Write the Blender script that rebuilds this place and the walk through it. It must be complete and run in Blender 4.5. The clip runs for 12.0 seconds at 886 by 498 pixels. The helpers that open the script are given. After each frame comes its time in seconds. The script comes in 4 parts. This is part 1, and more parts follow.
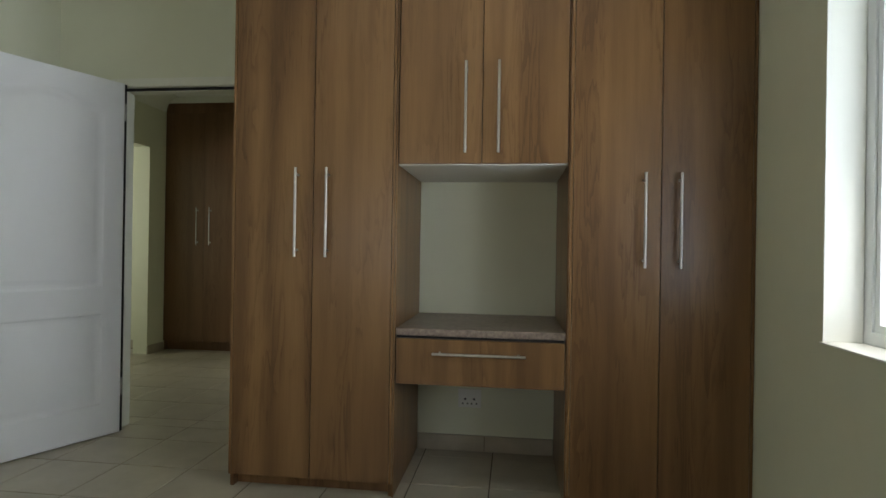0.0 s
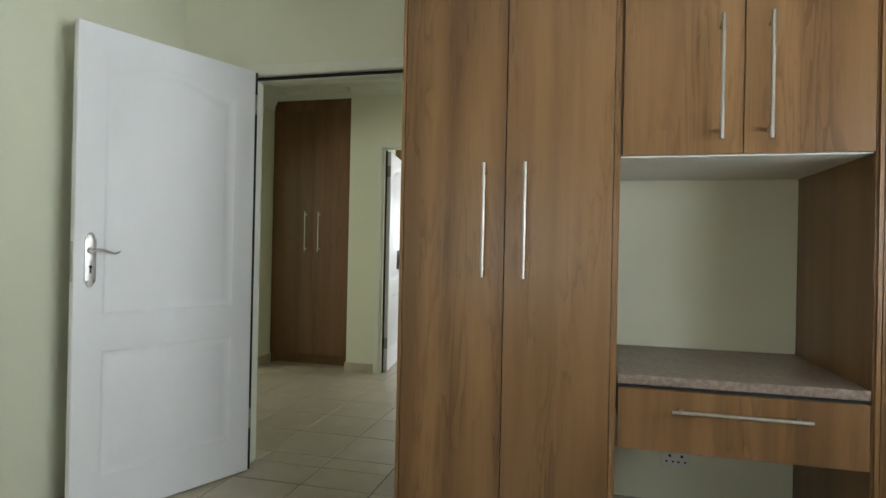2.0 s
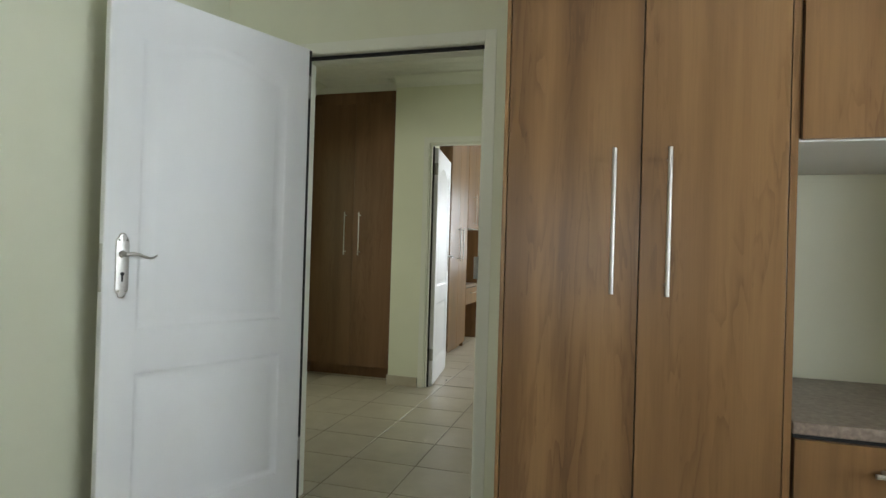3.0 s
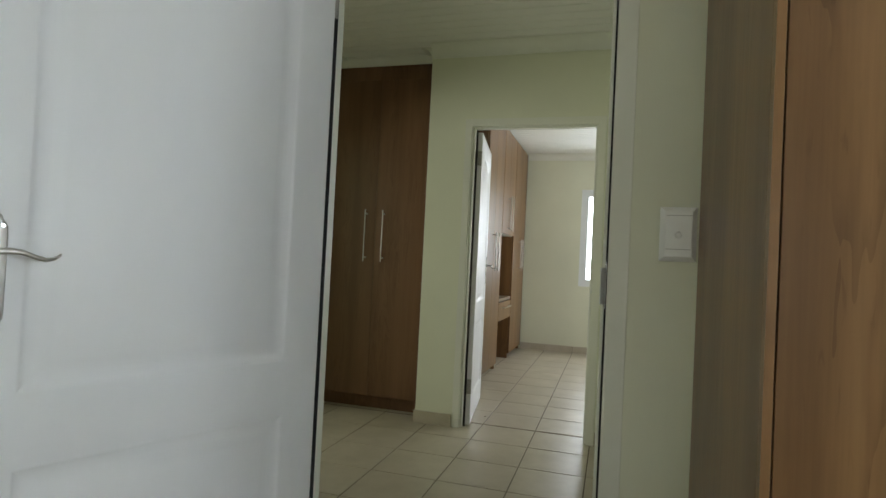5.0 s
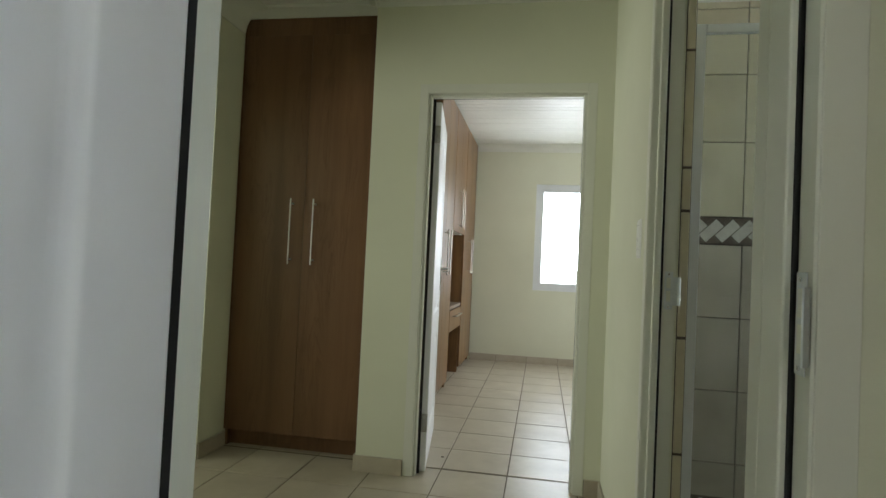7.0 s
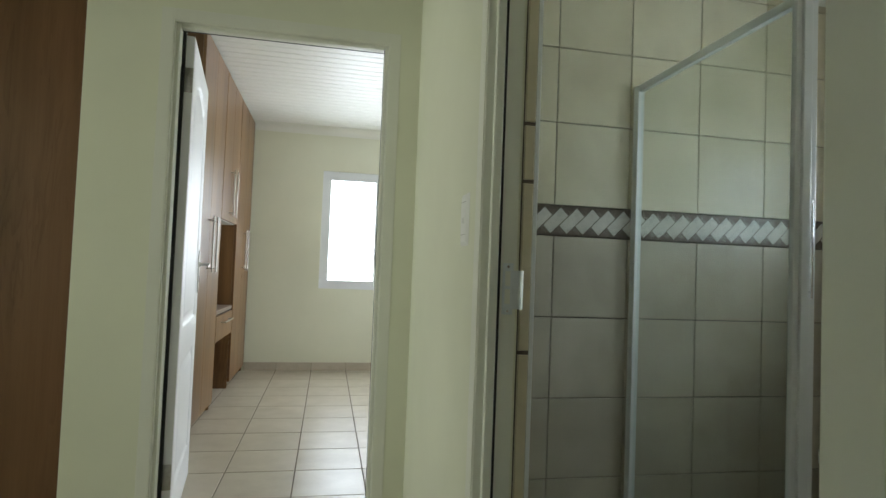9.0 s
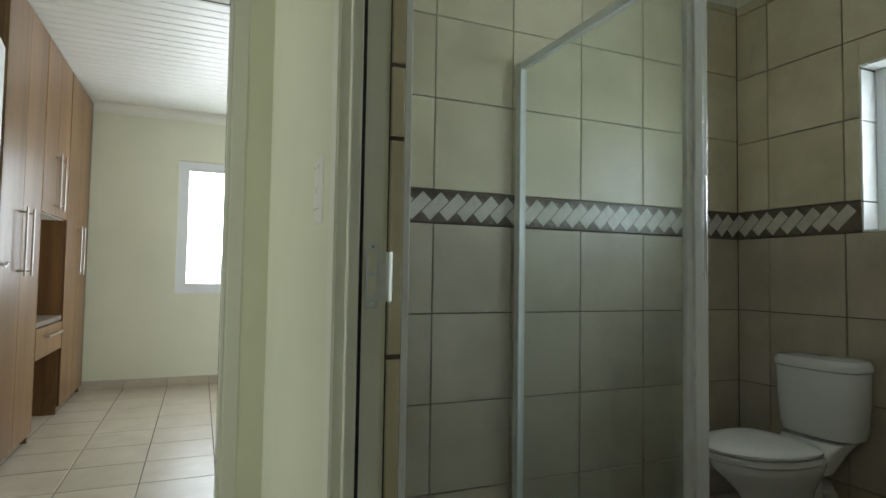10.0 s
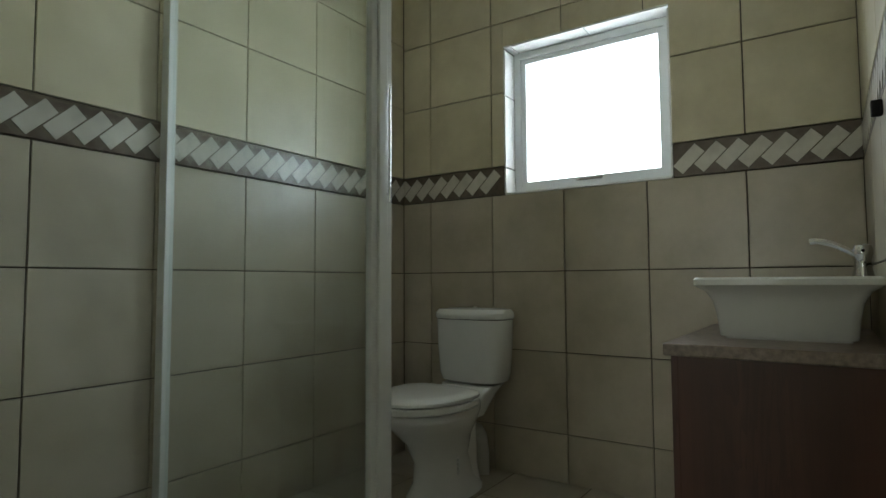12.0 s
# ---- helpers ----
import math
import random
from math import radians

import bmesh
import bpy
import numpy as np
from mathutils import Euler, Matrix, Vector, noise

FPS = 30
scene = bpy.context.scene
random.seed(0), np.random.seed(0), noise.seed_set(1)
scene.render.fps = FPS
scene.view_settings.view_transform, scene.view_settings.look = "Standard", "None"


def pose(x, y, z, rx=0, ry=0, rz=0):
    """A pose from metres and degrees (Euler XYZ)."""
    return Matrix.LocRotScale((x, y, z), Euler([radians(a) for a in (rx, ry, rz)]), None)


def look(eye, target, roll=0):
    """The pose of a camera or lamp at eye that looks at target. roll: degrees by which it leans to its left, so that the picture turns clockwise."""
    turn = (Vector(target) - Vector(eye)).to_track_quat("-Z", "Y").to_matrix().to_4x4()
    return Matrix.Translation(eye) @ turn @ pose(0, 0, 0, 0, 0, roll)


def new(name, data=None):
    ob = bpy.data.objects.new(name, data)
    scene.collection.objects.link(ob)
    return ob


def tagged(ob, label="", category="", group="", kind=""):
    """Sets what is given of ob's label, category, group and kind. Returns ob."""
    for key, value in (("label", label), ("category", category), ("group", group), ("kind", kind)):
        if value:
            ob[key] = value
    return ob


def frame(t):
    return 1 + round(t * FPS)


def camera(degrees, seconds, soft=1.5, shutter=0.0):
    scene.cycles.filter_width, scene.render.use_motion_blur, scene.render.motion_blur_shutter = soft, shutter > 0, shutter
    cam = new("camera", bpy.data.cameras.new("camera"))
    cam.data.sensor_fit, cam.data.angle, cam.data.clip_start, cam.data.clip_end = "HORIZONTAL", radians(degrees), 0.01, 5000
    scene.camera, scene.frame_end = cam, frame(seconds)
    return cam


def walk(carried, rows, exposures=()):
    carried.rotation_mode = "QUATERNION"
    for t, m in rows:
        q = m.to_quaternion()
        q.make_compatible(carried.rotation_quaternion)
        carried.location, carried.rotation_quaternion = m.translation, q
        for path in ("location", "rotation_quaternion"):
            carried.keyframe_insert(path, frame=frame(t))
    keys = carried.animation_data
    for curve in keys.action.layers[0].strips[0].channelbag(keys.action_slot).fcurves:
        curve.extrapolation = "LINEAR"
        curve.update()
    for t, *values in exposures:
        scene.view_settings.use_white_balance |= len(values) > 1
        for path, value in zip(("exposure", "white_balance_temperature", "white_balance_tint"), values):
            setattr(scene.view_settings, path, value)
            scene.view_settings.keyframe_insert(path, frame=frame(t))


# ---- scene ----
cam = camera(75.8, 12.0)
PATH = [
    (0, (0.271, 0.522, 1.084), (0.026, 2.507, 1.087), 0.9),
    (0.2, (0.23, 0.541, 1.092), (-0.05, 2.522, 1.09), 0.9),
    (0.5, (0.123, 0.557, 1.112), (-0.19, 2.532, 1.108), 0.9),
    (1, (-0.058, 0.682, 1.117), (-0.446, 2.644, 1.118), 1.0),
    (1.5, (-0.194, 0.801, 1.1), (-0.613, 2.756, 1.115), 1.4),
    (2, (-0.345, 1.004, 1.134), (-0.826, 2.945, 1.138), 1.2),
    (2.5, (-0.521, 1.16, 1.121), (-1.037, 3.092, 1.144), 1.7),
    (3, (-0.7, 1.328, 1.143), (-1.248, 3.252, 1.154), 1.7),
    (3.2, (-0.759, 1.405, 1.128), (-1.306, 3.329, 1.153), 1.9),
    (4.8, (-1.137, 2.052, 1.131), (-1.713, 3.967, 1.17), 2.8),
    (5.5, (-1.303, 2.302, 1.112), (-1.845, 4.227, 1.156), 2.8),
    (6, (-1.395, 2.546, 1.117), (-1.906, 4.479, 1.163), 2.7),
    (6.5, (-1.454, 2.728, 1.131), (-1.917, 4.674, 1.181), 2.8),
    (8.3, (-1.557, 3.312, 1.137), (-1.453, 5.308, 1.202), 1.9),
    (8.5, (-1.531, 3.374, 1.135), (-1.364, 5.366, 1.207), 1.9),
    (9, (-1.515, 3.527, 1.123), (-1.121, 5.487, 1.197), 2.2),
    (9.5, (-1.467, 3.653, 1.106), (-0.881, 5.563, 1.192), 1.2),
    (10, (-1.387, 3.806, 1.088), (-0.605, 5.645, 1.179), 0.9),
    (10.5, (-1.322, 3.881, 1.044), (-0.348, 5.626, 1.139), 0.8),
    (11, (-1.265, 3.953, 0.98), (-0.049, 5.538, 1.084), 0.5),
    (11.5, (-1.227, 4.018, 0.931), (0.22, 5.394, 1.039), 0.2),
    (12, (-1.194, 4.069, 0.884), (0.459, 5.188, 1.0), -0.3),
]
EXPOSURES = [(0.0, -0.80, 6600, 11), (0.5, -0.62, 6800, 13), (1.5, -0.20, 6700, 12), (2.5, -0.08, 6550, 10), (5.0, -0.35, 6600, 10), (6.5, -0.32, 6550, 10), (8.5, -0.08, 6350, 10),
             (9.5, -0.23, 6350, 9), (10.5, -0.15, 6350, 9), (11.0, -0.30, 6350, 9), (11.5, -0.38, 6400, 9), (12.0, -0.28, 6450, 9)]
walk(cam, [(t, look(eye, target, roll)) for t, eye, target, roll in PATH], EXPOSURES)

# ---- world and lights ----
world = bpy.data.worlds.new("sky")
scene.world = world
world.use_nodes = True
wn = world.node_tree
sky = wn.nodes.new("ShaderNodeTexSky")
sky.sky_type, sky.sun_disc = "NISHITA", False
sky.sun_elevation, sky.sun_rotation = radians(55), radians(200)
wn.links.new(sky.outputs[0], wn.nodes["Background"].inputs[0])
wn.nodes["Background"].inputs[1].default_value = 0.12
sun = new("sun", bpy.data.lights.new("sun", "SUN"))
sun.data.energy, sun.data.angle, sun.data.color = 3.0, radians(0.5), (1.0, 0.95, 0.88)
sun.matrix_world = look((0, 0, 20), (-5, 8, 0))


def area_lamp(name, m, width, height, watts, colour):
    """An area lamp: the daylight at a window's opening, or added fill."""
    ob = new(name, bpy.data.lights.new(name, "AREA"))
    ob.data.shape, ob.data.size, ob.data.size_y = "RECTANGLE", width, height
    ob.data.energy, ob.data.color = watts, colour
    ob.matrix_world = m
    return ob


# sunlit ground outside throws the daylight upwards through the bedroom window
area_lamp("daylight_bedroom", look((1.90, 1.0, 1.02), (0.90, 1.0, 1.40)), 3.4, 1.5, 190, (0.83, 0.92, 1.0))
# added fill from behind the camera, also tilted up; no known window there
area_lamp("fill_bedroom_back", look((-1.0, -2.0, 0.95), (-1.0, -1.0, 1.55)), 1.9, 1.4, 42, (1.0, 0.965, 0.95))
area_lamp("daylight_second_bedroom", look((-0.95, 10.02, 1.51), (-0.95, 8, 1.51)), 1.15, 1.15, 40, (0.86, 0.925, 1.0))
area_lamp("daylight_second_bedroom_side", look((0.97, 8.1, 1.5), (0, 8.1, 1.5)), 1.5, 1.2, 46, (0.90, 0.945, 1.0))
area_lamp("daylight_bathroom", look((1.66, 5.0, 1.5), (0.66, 5.0, 1.70)), 1.4, 1.35, 74, (0.83, 0.925, 1.0))
lounge = area_lamp("daylight_lounge", look((-5.9, 4.4, 1.5), (-4, 4.4, 1.72)), 1.4, 1.2, 32, (0.96, 1.0, 0.90))
lounge.data.spread = radians(105)


# ---- materials ----
def material(name, base, rough=0.5, metal=0.0, spec=0.5):
    m = bpy.data.materials.new(name)
    m.use_nodes = True
    b = m.node_tree.nodes["Principled BSDF"]
    b.inputs["Base Color"].default_value = (*base, 1)
    b.inputs["Roughness"].default_value, b.inputs["Metallic"].default_value = rough, metal
    b.inputs["Specular IOR Level"].default_value = spec
    return m


def mixed(m, scales, lo, hi, bump=0.0, bump_scale=200, rough=None, detail=4.0, per_object=0.0, per_island=0.0):
    """Colour between lo and hi by noise of the given scales, with fine relief; variation by object or island."""
    t = m.node_tree
    b = t.nodes["Principled BSDF"]
    co = t.nodes.new("ShaderNodeTexCoord")
    geo = t.nodes.new("ShaderNodeNewGeometry")
    mp = t.nodes.new("ShaderNodeMapping")
    mp.inputs["Scale"].default_value = scales
    t.links.new(geo.outputs["Position"], mp.inputs[0])
    vec = mp.outputs[0]
    if per_object or per_island:
        info = t.nodes.new("ShaderNodeObjectInfo")
        rnd = info.outputs["Random"] if per_object else geo.outputs["Random Per Island"]
        mul = t.nodes.new("ShaderNodeMath")
        mul.operation = "MULTIPLY"
        mul.inputs[1].default_value = 37.0
        t.links.new(rnd, mul.inputs[0])
        add = t.nodes.new("ShaderNodeVectorMath")
        t.links.new(mp.outputs[0], add.inputs[0])
        t.links.new(mul.outputs[0], add.inputs[1])
        vec = add.outputs[0]
    n = t.nodes.new("ShaderNodeTexNoise")
    n.inputs["Scale"].default_value, n.inputs["Detail"].default_value = 1.0, detail
    n.inputs["Roughness"].default_value = 0.6
    t.links.new(vec, n.inputs["Vector"])
    r = t.nodes.new("ShaderNodeValToRGB")
    r.color_ramp.elements[0].position, r.color_ramp.elements[1].position = 0.3, 0.7
    r.color_ramp.elements[0].color, r.color_ramp.elements[1].color = (*lo, 1), (*hi, 1)
    t.links.new(n.outputs["Fac"], r.inputs[0])
    out = r.outputs[0]
    if per_object or per_island:
        hs = t.nodes.new("ShaderNodeHueSaturation")
        sc = t.nodes.new("ShaderNodeMapRange")
        k = per_object or per_island
        sc.inputs["To Min"].default_value, sc.inputs["To Max"].default_value = 1 - k, 1 + k
        t.links.new(rnd, sc.inputs["Value"])
        t.links.new(sc.outputs[0], hs.inputs["Value"])
        t.links.new(out, hs.inputs["Color"])
        out = hs.outputs[0]
    t.links.new(out, b.inputs["Base Color"])
    if bump:
        n2 = t.nodes.new("ShaderNodeTexNoise")
        n2.inputs["Scale"].default_value, n2.inputs["Detail"].default_value = bump_scale, 3
        t.links.new(geo.outputs["Position"], n2.inputs["Vector"])
        bp = t.nodes.new("ShaderNodeBump")
        bp.inputs["Strength"].default_value, bp.inputs["Distance"].default_value = bump, 0.002
        t.links.new(n2.outputs["Fac"], bp.inputs["Height"])
        t.links.new(bp.outputs[0], b.inputs["Normal"])
    if rough:
        n3 = t.nodes.new("ShaderNodeTexNoise")
        n3.inputs["Scale"].default_value, n3.inputs["Detail"].default_value = 6, 5
        t.links.new(geo.outputs["Position"], n3.inputs["Vector"])
        mr = t.nodes.new("ShaderNodeMapRange")
        mr.inputs["To Min"].default_value, mr.inputs["To Max"].default_value = rough
        t.links.new(n3.outputs["Fac"], mr.inputs["Value"])
        t.links.new(mr.outputs[0], b.inputs["Roughness"])
    return m


def wood(name, dark, mid, light, rough=(0.3, 0.45)):
    """Wood-look laminate with the grain upright: fine pores, streaks, flecks, a few cathedral figures."""
    m = material(name, mid, 0.38, 0.0, 0.45)
    t = m.node_tree
    b = t.nodes["Principled BSDF"]
    geo = t.nodes.new("ShaderNodeNewGeometry")
    info = t.nodes.new("ShaderNodeObjectInfo")
    mul = t.nodes.new("ShaderNodeMath")
    mul.operation, mul.inputs[1].default_value = "MULTIPLY", 23.0
    t.links.new(info.outputs["Random"], mul.inputs[0])
    off = t.nodes.new("ShaderNodeVectorMath")
    t.links.new(geo.outputs["Position"], off.inputs[0])
    t.links.new(mul.outputs[0], off.inputs[1])

    def noise_at(scale, detail, dist=0.0):
        mp = t.nodes.new("ShaderNodeMapping")
        mp.inputs["Scale"].default_value = scale
        t.links.new(off.outputs[0], mp.inputs[0])
        n = t.nodes.new("ShaderNodeTexNoise")
        n.inputs["Scale"].default_value, n.inputs["Detail"].default_value = 1.0, detail
        n.inputs["Distortion"].default_value = dist
        t.links.new(mp.outputs[0], n.inputs["Vector"])
        return n.outputs["Fac"]

    broad = noise_at((4, 4, 0.45), 3, 0.5)
    figure = noise_at((7.5, 7.5, 0.75), 4, 0.45)
    strip = noise_at((15, 15, 0.09), 1)
    where = noise_at((6.5, 6.5, 1.1), 2, 0.4)
    streak = noise_at((30, 30, 1.6), 3, 0.8)
    fleck = noise_at((95, 95, 11.0), 2, 0.8)
    fine = noise_at((230, 230, 6.0), 3)

    def math_node(op, a, b, c=None):
        n = t.nodes.new("ShaderNodeMath")
        n.operation = op
        for i, v in enumerate((a, b, c)):
            if v is None:
                continue
            if isinstance(v, float):
                n.inputs[i].default_value = v
            else:
                t.links.new(v, n.inputs[i])
        return n.outputs[0]

    def ranged(value, lo, hi):
        n = t.nodes.new("ShaderNodeMapRange")
        n.interpolation_type = "SMOOTHSTEP"
        n.inputs["From Min"].default_value, n.inputs["From Max"].default_value = lo, hi
        t.links.new(value, n.inputs["Value"])
        return n.outputs[0]

    wave = math_node("FRACT", math_node("MULTIPLY", figure, 14.0), 0.0)
    fig = math_node("MULTIPLY", ranged(wave, 0.45, 1.0), ranged(where, 0.44, 0.60))
    dark_fleck = math_node("MULTIPLY", ranged(fleck, 0.60, 0.72), ranged(where, 0.40, 0.60))
    flat = math_node("MULTIPLY_ADD", math_node("SUBTRACT", strip, 0.5), 0.50, broad)
    flat = math_node("MULTIPLY_ADD", math_node("SUBTRACT", streak, 0.5), 0.20, flat)
    tone = math_node("MULTIPLY_ADD", fig, -0.165, math_node("MULTIPLY_ADD", dark_fleck, -0.13, flat))
    ramp = t.nodes.new("ShaderNodeValToRGB")
    e = ramp.color_ramp.elements
    e[0].position, e[0].color = 0.27, (*dark, 1)
    e[1].position, e[1].color = 0.73, (*light, 1)
    k = e.new(0.5)
    k.color = (*mid, 1)
    t.links.new(tone, ramp.inputs[0])
    pores = t.nodes.new("ShaderNodeMapRange")
    pores.inputs["From Min"].default_value, pores.inputs["From Max"].default_value = 0.3, 0.6
    pores.inputs["To Min"].default_value, pores.inputs["To Max"].default_value = 0.94, 1.03
    t.links.new(fine, pores.inputs["Value"])
    hs = t.nodes.new("ShaderNodeHueSaturation")
    t.links.new(pores.outputs[0], hs.inputs["Value"])
    t.links.new(ramp.outputs[0], hs.inputs["Color"])
    t.links.new(hs.outputs[0], b.inputs["Base Color"])
    rr = t.nodes.new("ShaderNodeMapRange")
    rr.inputs["To Min"].default_value, rr.inputs["To Max"].default_value = rough
    t.links.new(fine, rr.inputs["Value"])
    t.links.new(rr.outputs[0], b.inputs["Roughness"])
    bp = t.nodes.new("ShaderNodeBump")
    bp.inputs["Strength"].default_value, bp.inputs["Distance"].default_value = 0.08, 0.001
    t.links.new(fine, bp.inputs["Height"])
    t.links.new(bp.outputs[0], b.inputs["Normal"])
    return m


PAINT = mixed(material("wall_paint", (0.7, 0.7, 0.58), 0.55), (1.3, 1.3, 1.3), (0.675, 0.683, 0.530), (0.735, 0.743, 0.583), 0.12, 160, (0.45, 0.6))
CEIL = mixed(material("ceiling_white", (0.8, 0.8, 0.76), 0.45), (2, 2, 2), (0.79, 0.80, 0.74), (0.84, 0.84, 0.79), 0.03, 120)
COVE = mixed(material("cornice_white", (0.78, 0.78, 0.7), 0.6), (3, 3, 3), (0.74, 0.75, 0.66), (0.79, 0.80, 0.72), 0.05, 150)
DOOR = mixed(material("door_enamel", (0.8, 0.81, 0.82), 0.35), (2.5, 2.5, 1.2), (0.77, 0.78, 0.80), (0.83, 0.84, 0.85), 0.06, 220, (0.38, 0.5))
STEEL_PAINT = mixed(material("frame_enamel", (0.76, 0.77, 0.72), 0.4), (3, 3, 1), (0.70, 0.705, 0.61), (0.755, 0.76, 0.66), 0.05, 180, (0.35, 0.5))
WALNUT = wood("walnut_laminate", (0.122, 0.0595, 0.0235), (0.192, 0.0995, 0.040), (0.254, 0.138, 0.0575), (0.25, 0.37))
DARK_WOOD = wood("dark_laminate", (0.128, 0.0625, 0.029), (0.166, 0.083, 0.0395), (0.200, 0.104, 0.051))
RED_WOOD = wood("mahogany_laminate", (0.066, 0.024, 0.016), (0.092, 0.034, 0.023), (0.116, 0.045, 0.031))
MELAMINE = mixed(material("white_melamine", (0.72, 0.72, 0.68), 0.45), (2, 2, 2), (0.70, 0.70, 0.66), (0.75, 0.75, 0.71))
TOP = mixed(material("mottled_worktop", (0.3, 0.24, 0.2), 0.35), (55, 55, 55), (0.14, 0.10, 0.08), (0.31, 0.245, 0.2), 0.05, 300, (0.25, 0.4), 6)
TILE = mixed(material("floor_tile", (0.58, 0.52, 0.41), 0.3), (5, 5, 5), (0.385, 0.34, 0.255), (0.48, 0.43, 0.335), 0.05, 60, (0.26, 0.4), 6, per_object=0.03)
SKIRT = mixed(material("skirting_tile", (0.5, 0.44, 0.34), 0.35), (8, 8, 8), (0.42, 0.37, 0.28), (0.52, 0.46, 0.36), 0.05, 90, (0.25, 0.4), 6, per_object=0.04)
GROUT = mixed(material("floor_grout", (0.2, 0.17, 0.13), 0.9), (20, 20, 20), (0.10, 0.08, 0.06), (0.17, 0.14, 0.105), 0.2, 300)
WALL_TILE = mixed(material("bathroom_tile", (0.56, 0.50, 0.38), 0.2), (4, 4, 4), (0.53, 0.475, 0.325), (0.69, 0.63, 0.455), 0.05, 40, (0.28, 0.40), 6, per_object=0.035)
LOW_TILE = mixed(material("bathroom_taupe_tile", (0.46, 0.42, 0.34), 0.2), (4, 4, 4), (0.40, 0.352, 0.262), (0.54, 0.482, 0.376), 0.05, 40, (0.26, 0.38), 6, per_object=0.04)
REVEAL_TILE = mixed(material("white_reveal_tile", (0.76, 0.76, 0.73), 0.25), (4, 4, 4), (0.72, 0.72, 0.69), (0.78, 0.78, 0.76), 0.05, 40, (0.26, 0.38), 5)
WALL_GROUT = mixed(material("dark_grout", (0.13, 0.10, 0.075), 0.9), (20, 20, 20), (0.075, 0.062, 0.048), (0.125, 0.10, 0.08), 0.2, 300)
BORDER = mixed(material("border_brown", (0.15, 0.11, 0.085), 0.35), (30, 30, 30), (0.095, 0.070, 0.048), (0.155, 0.118, 0.085), 0.1, 200)
RHOMB = mixed(material("border_stone", (0.6, 0.57, 0.5), 0.3), (15, 15, 15), (0.52, 0.49, 0.42), (0.66, 0.63, 0.55), 0.1, 120, None, 5, per_object=0.05)
STEEL = mixed(material("brushed_steel", (0.55, 0.53, 0.5), 0.34, 1.0), (60, 60, 25), (0.48, 0.46, 0.43), (0.57, 0.55, 0.52))
CHROME = material("chrome", (0.75, 0.76, 0.78), 0.08, 1.0)
HINGE = mixed(material("zinc_hinge", (0.4, 0.39, 0.36), 0.45, 1.0), (60, 60, 60), (0.33, 0.32, 0.29), (0.47, 0.46, 0.43))
ALU = mixed(material("white_aluminium", (0.74, 0.77, 0.77), 0.35), (4, 4, 2), (0.71, 0.74, 0.74), (0.78, 0.80, 0.80))
SATIN = mixed(material("satin_aluminium", (0.74, 0.77, 0.75), 0.35, 0.1), (4, 4, 2), (0.71, 0.74, 0.72), (0.78, 0.80, 0.78))
ZINC = mixed(material("bright_zinc", (0.72, 0.76, 0.76), 0.4, 0.55), (40, 40, 40), (0.62, 0.66, 0.67), (0.72, 0.76, 0.77))
PLASTIC = mixed(material("white_plastic", (0.78, 0.78, 0.74), 0.3), (9, 9, 9), (0.76, 0.76, 0.72), (0.80, 0.80, 0.76))
CERAMIC = mixed(material("white_ceramic", (0.78, 0.79, 0.77), 0.1), (3, 3, 3), (0.76, 0.77, 0.75), (0.80, 0.81, 0.79))
# matt black, for small dark parts and for shade painted into gaps
BLACK_AND_SHADE = material("black_and_shade", (0.012, 0.012, 0.012), 0.8)
EARTH = mixed(material("garden_ground", (0.2, 0.2, 0.1), 0.95), (0.4, 0.4, 0.4), (0.14, 0.13, 0.07), (0.24, 0.23, 0.12), 0.3, 20)
SEAT = mixed(material("toilet_seat_plastic", (0.75, 0.75, 0.71), 0.22), (4, 4, 4), (0.73, 0.73, 0.69), (0.77, 0.77, 0.73))


def glass(name, tint, rough=0.0):
    m = bpy.data.materials.new(name)
    m.use_nodes = True
    b = m.node_tree.nodes["Principled BSDF"]
    b.inputs["Base Color"].default_value = (*tint, 1)
    b.inputs["Roughness"].default_value = rough
    b.inputs["Transmission Weight"].default_value = 1.0
    b.inputs["IOR"].default_value = 1.45
    return m


GLASS = glass("window_glass", (0.97, 0.99, 0.98))
SHOWER_GLASS = glass("shower_glass", (0.90, 0.95, 0.935))


# ---- mesh tools ----
def box(bm, x0, x1, y0, y1, z0, z1, bevel=0.0):
    r = bmesh.ops.create_cube(bm, size=1.0)["verts"]
    bmesh.ops.scale(bm, vec=(x1 - x0, y1 - y0, z1 - z0), verts=r)
    bmesh.ops.translate(bm, vec=((x0 + x1) / 2, (y0 + y1) / 2, (z0 + z1) / 2), verts=r)
    if bevel:
        es = list({e for v in r for e in v.link_edges})
        bmesh.ops.bevel(bm, geom=es, offset=bevel, segments=2, affect="EDGES", profile=0.5)


def boxes(*rows, bevel=0.0):
    bm = bmesh.new()
    for r in rows:
        box(bm, *r, bevel=bevel)
    return bm


def rod(bm, a, b, radius, sides=12, radius_end=None):
    a, b = Vector(a), Vector(b)
    d = b - a
    m = Matrix.Translation((a + b) / 2) @ d.to_track_quat("Z", "Y").to_matrix().to_4x4()
    bmesh.ops.create_cone(bm, cap_ends=True, segments=sides, radius1=radius,
                          radius2=radius if radius_end is None else radius_end, depth=d.length, matrix=m)


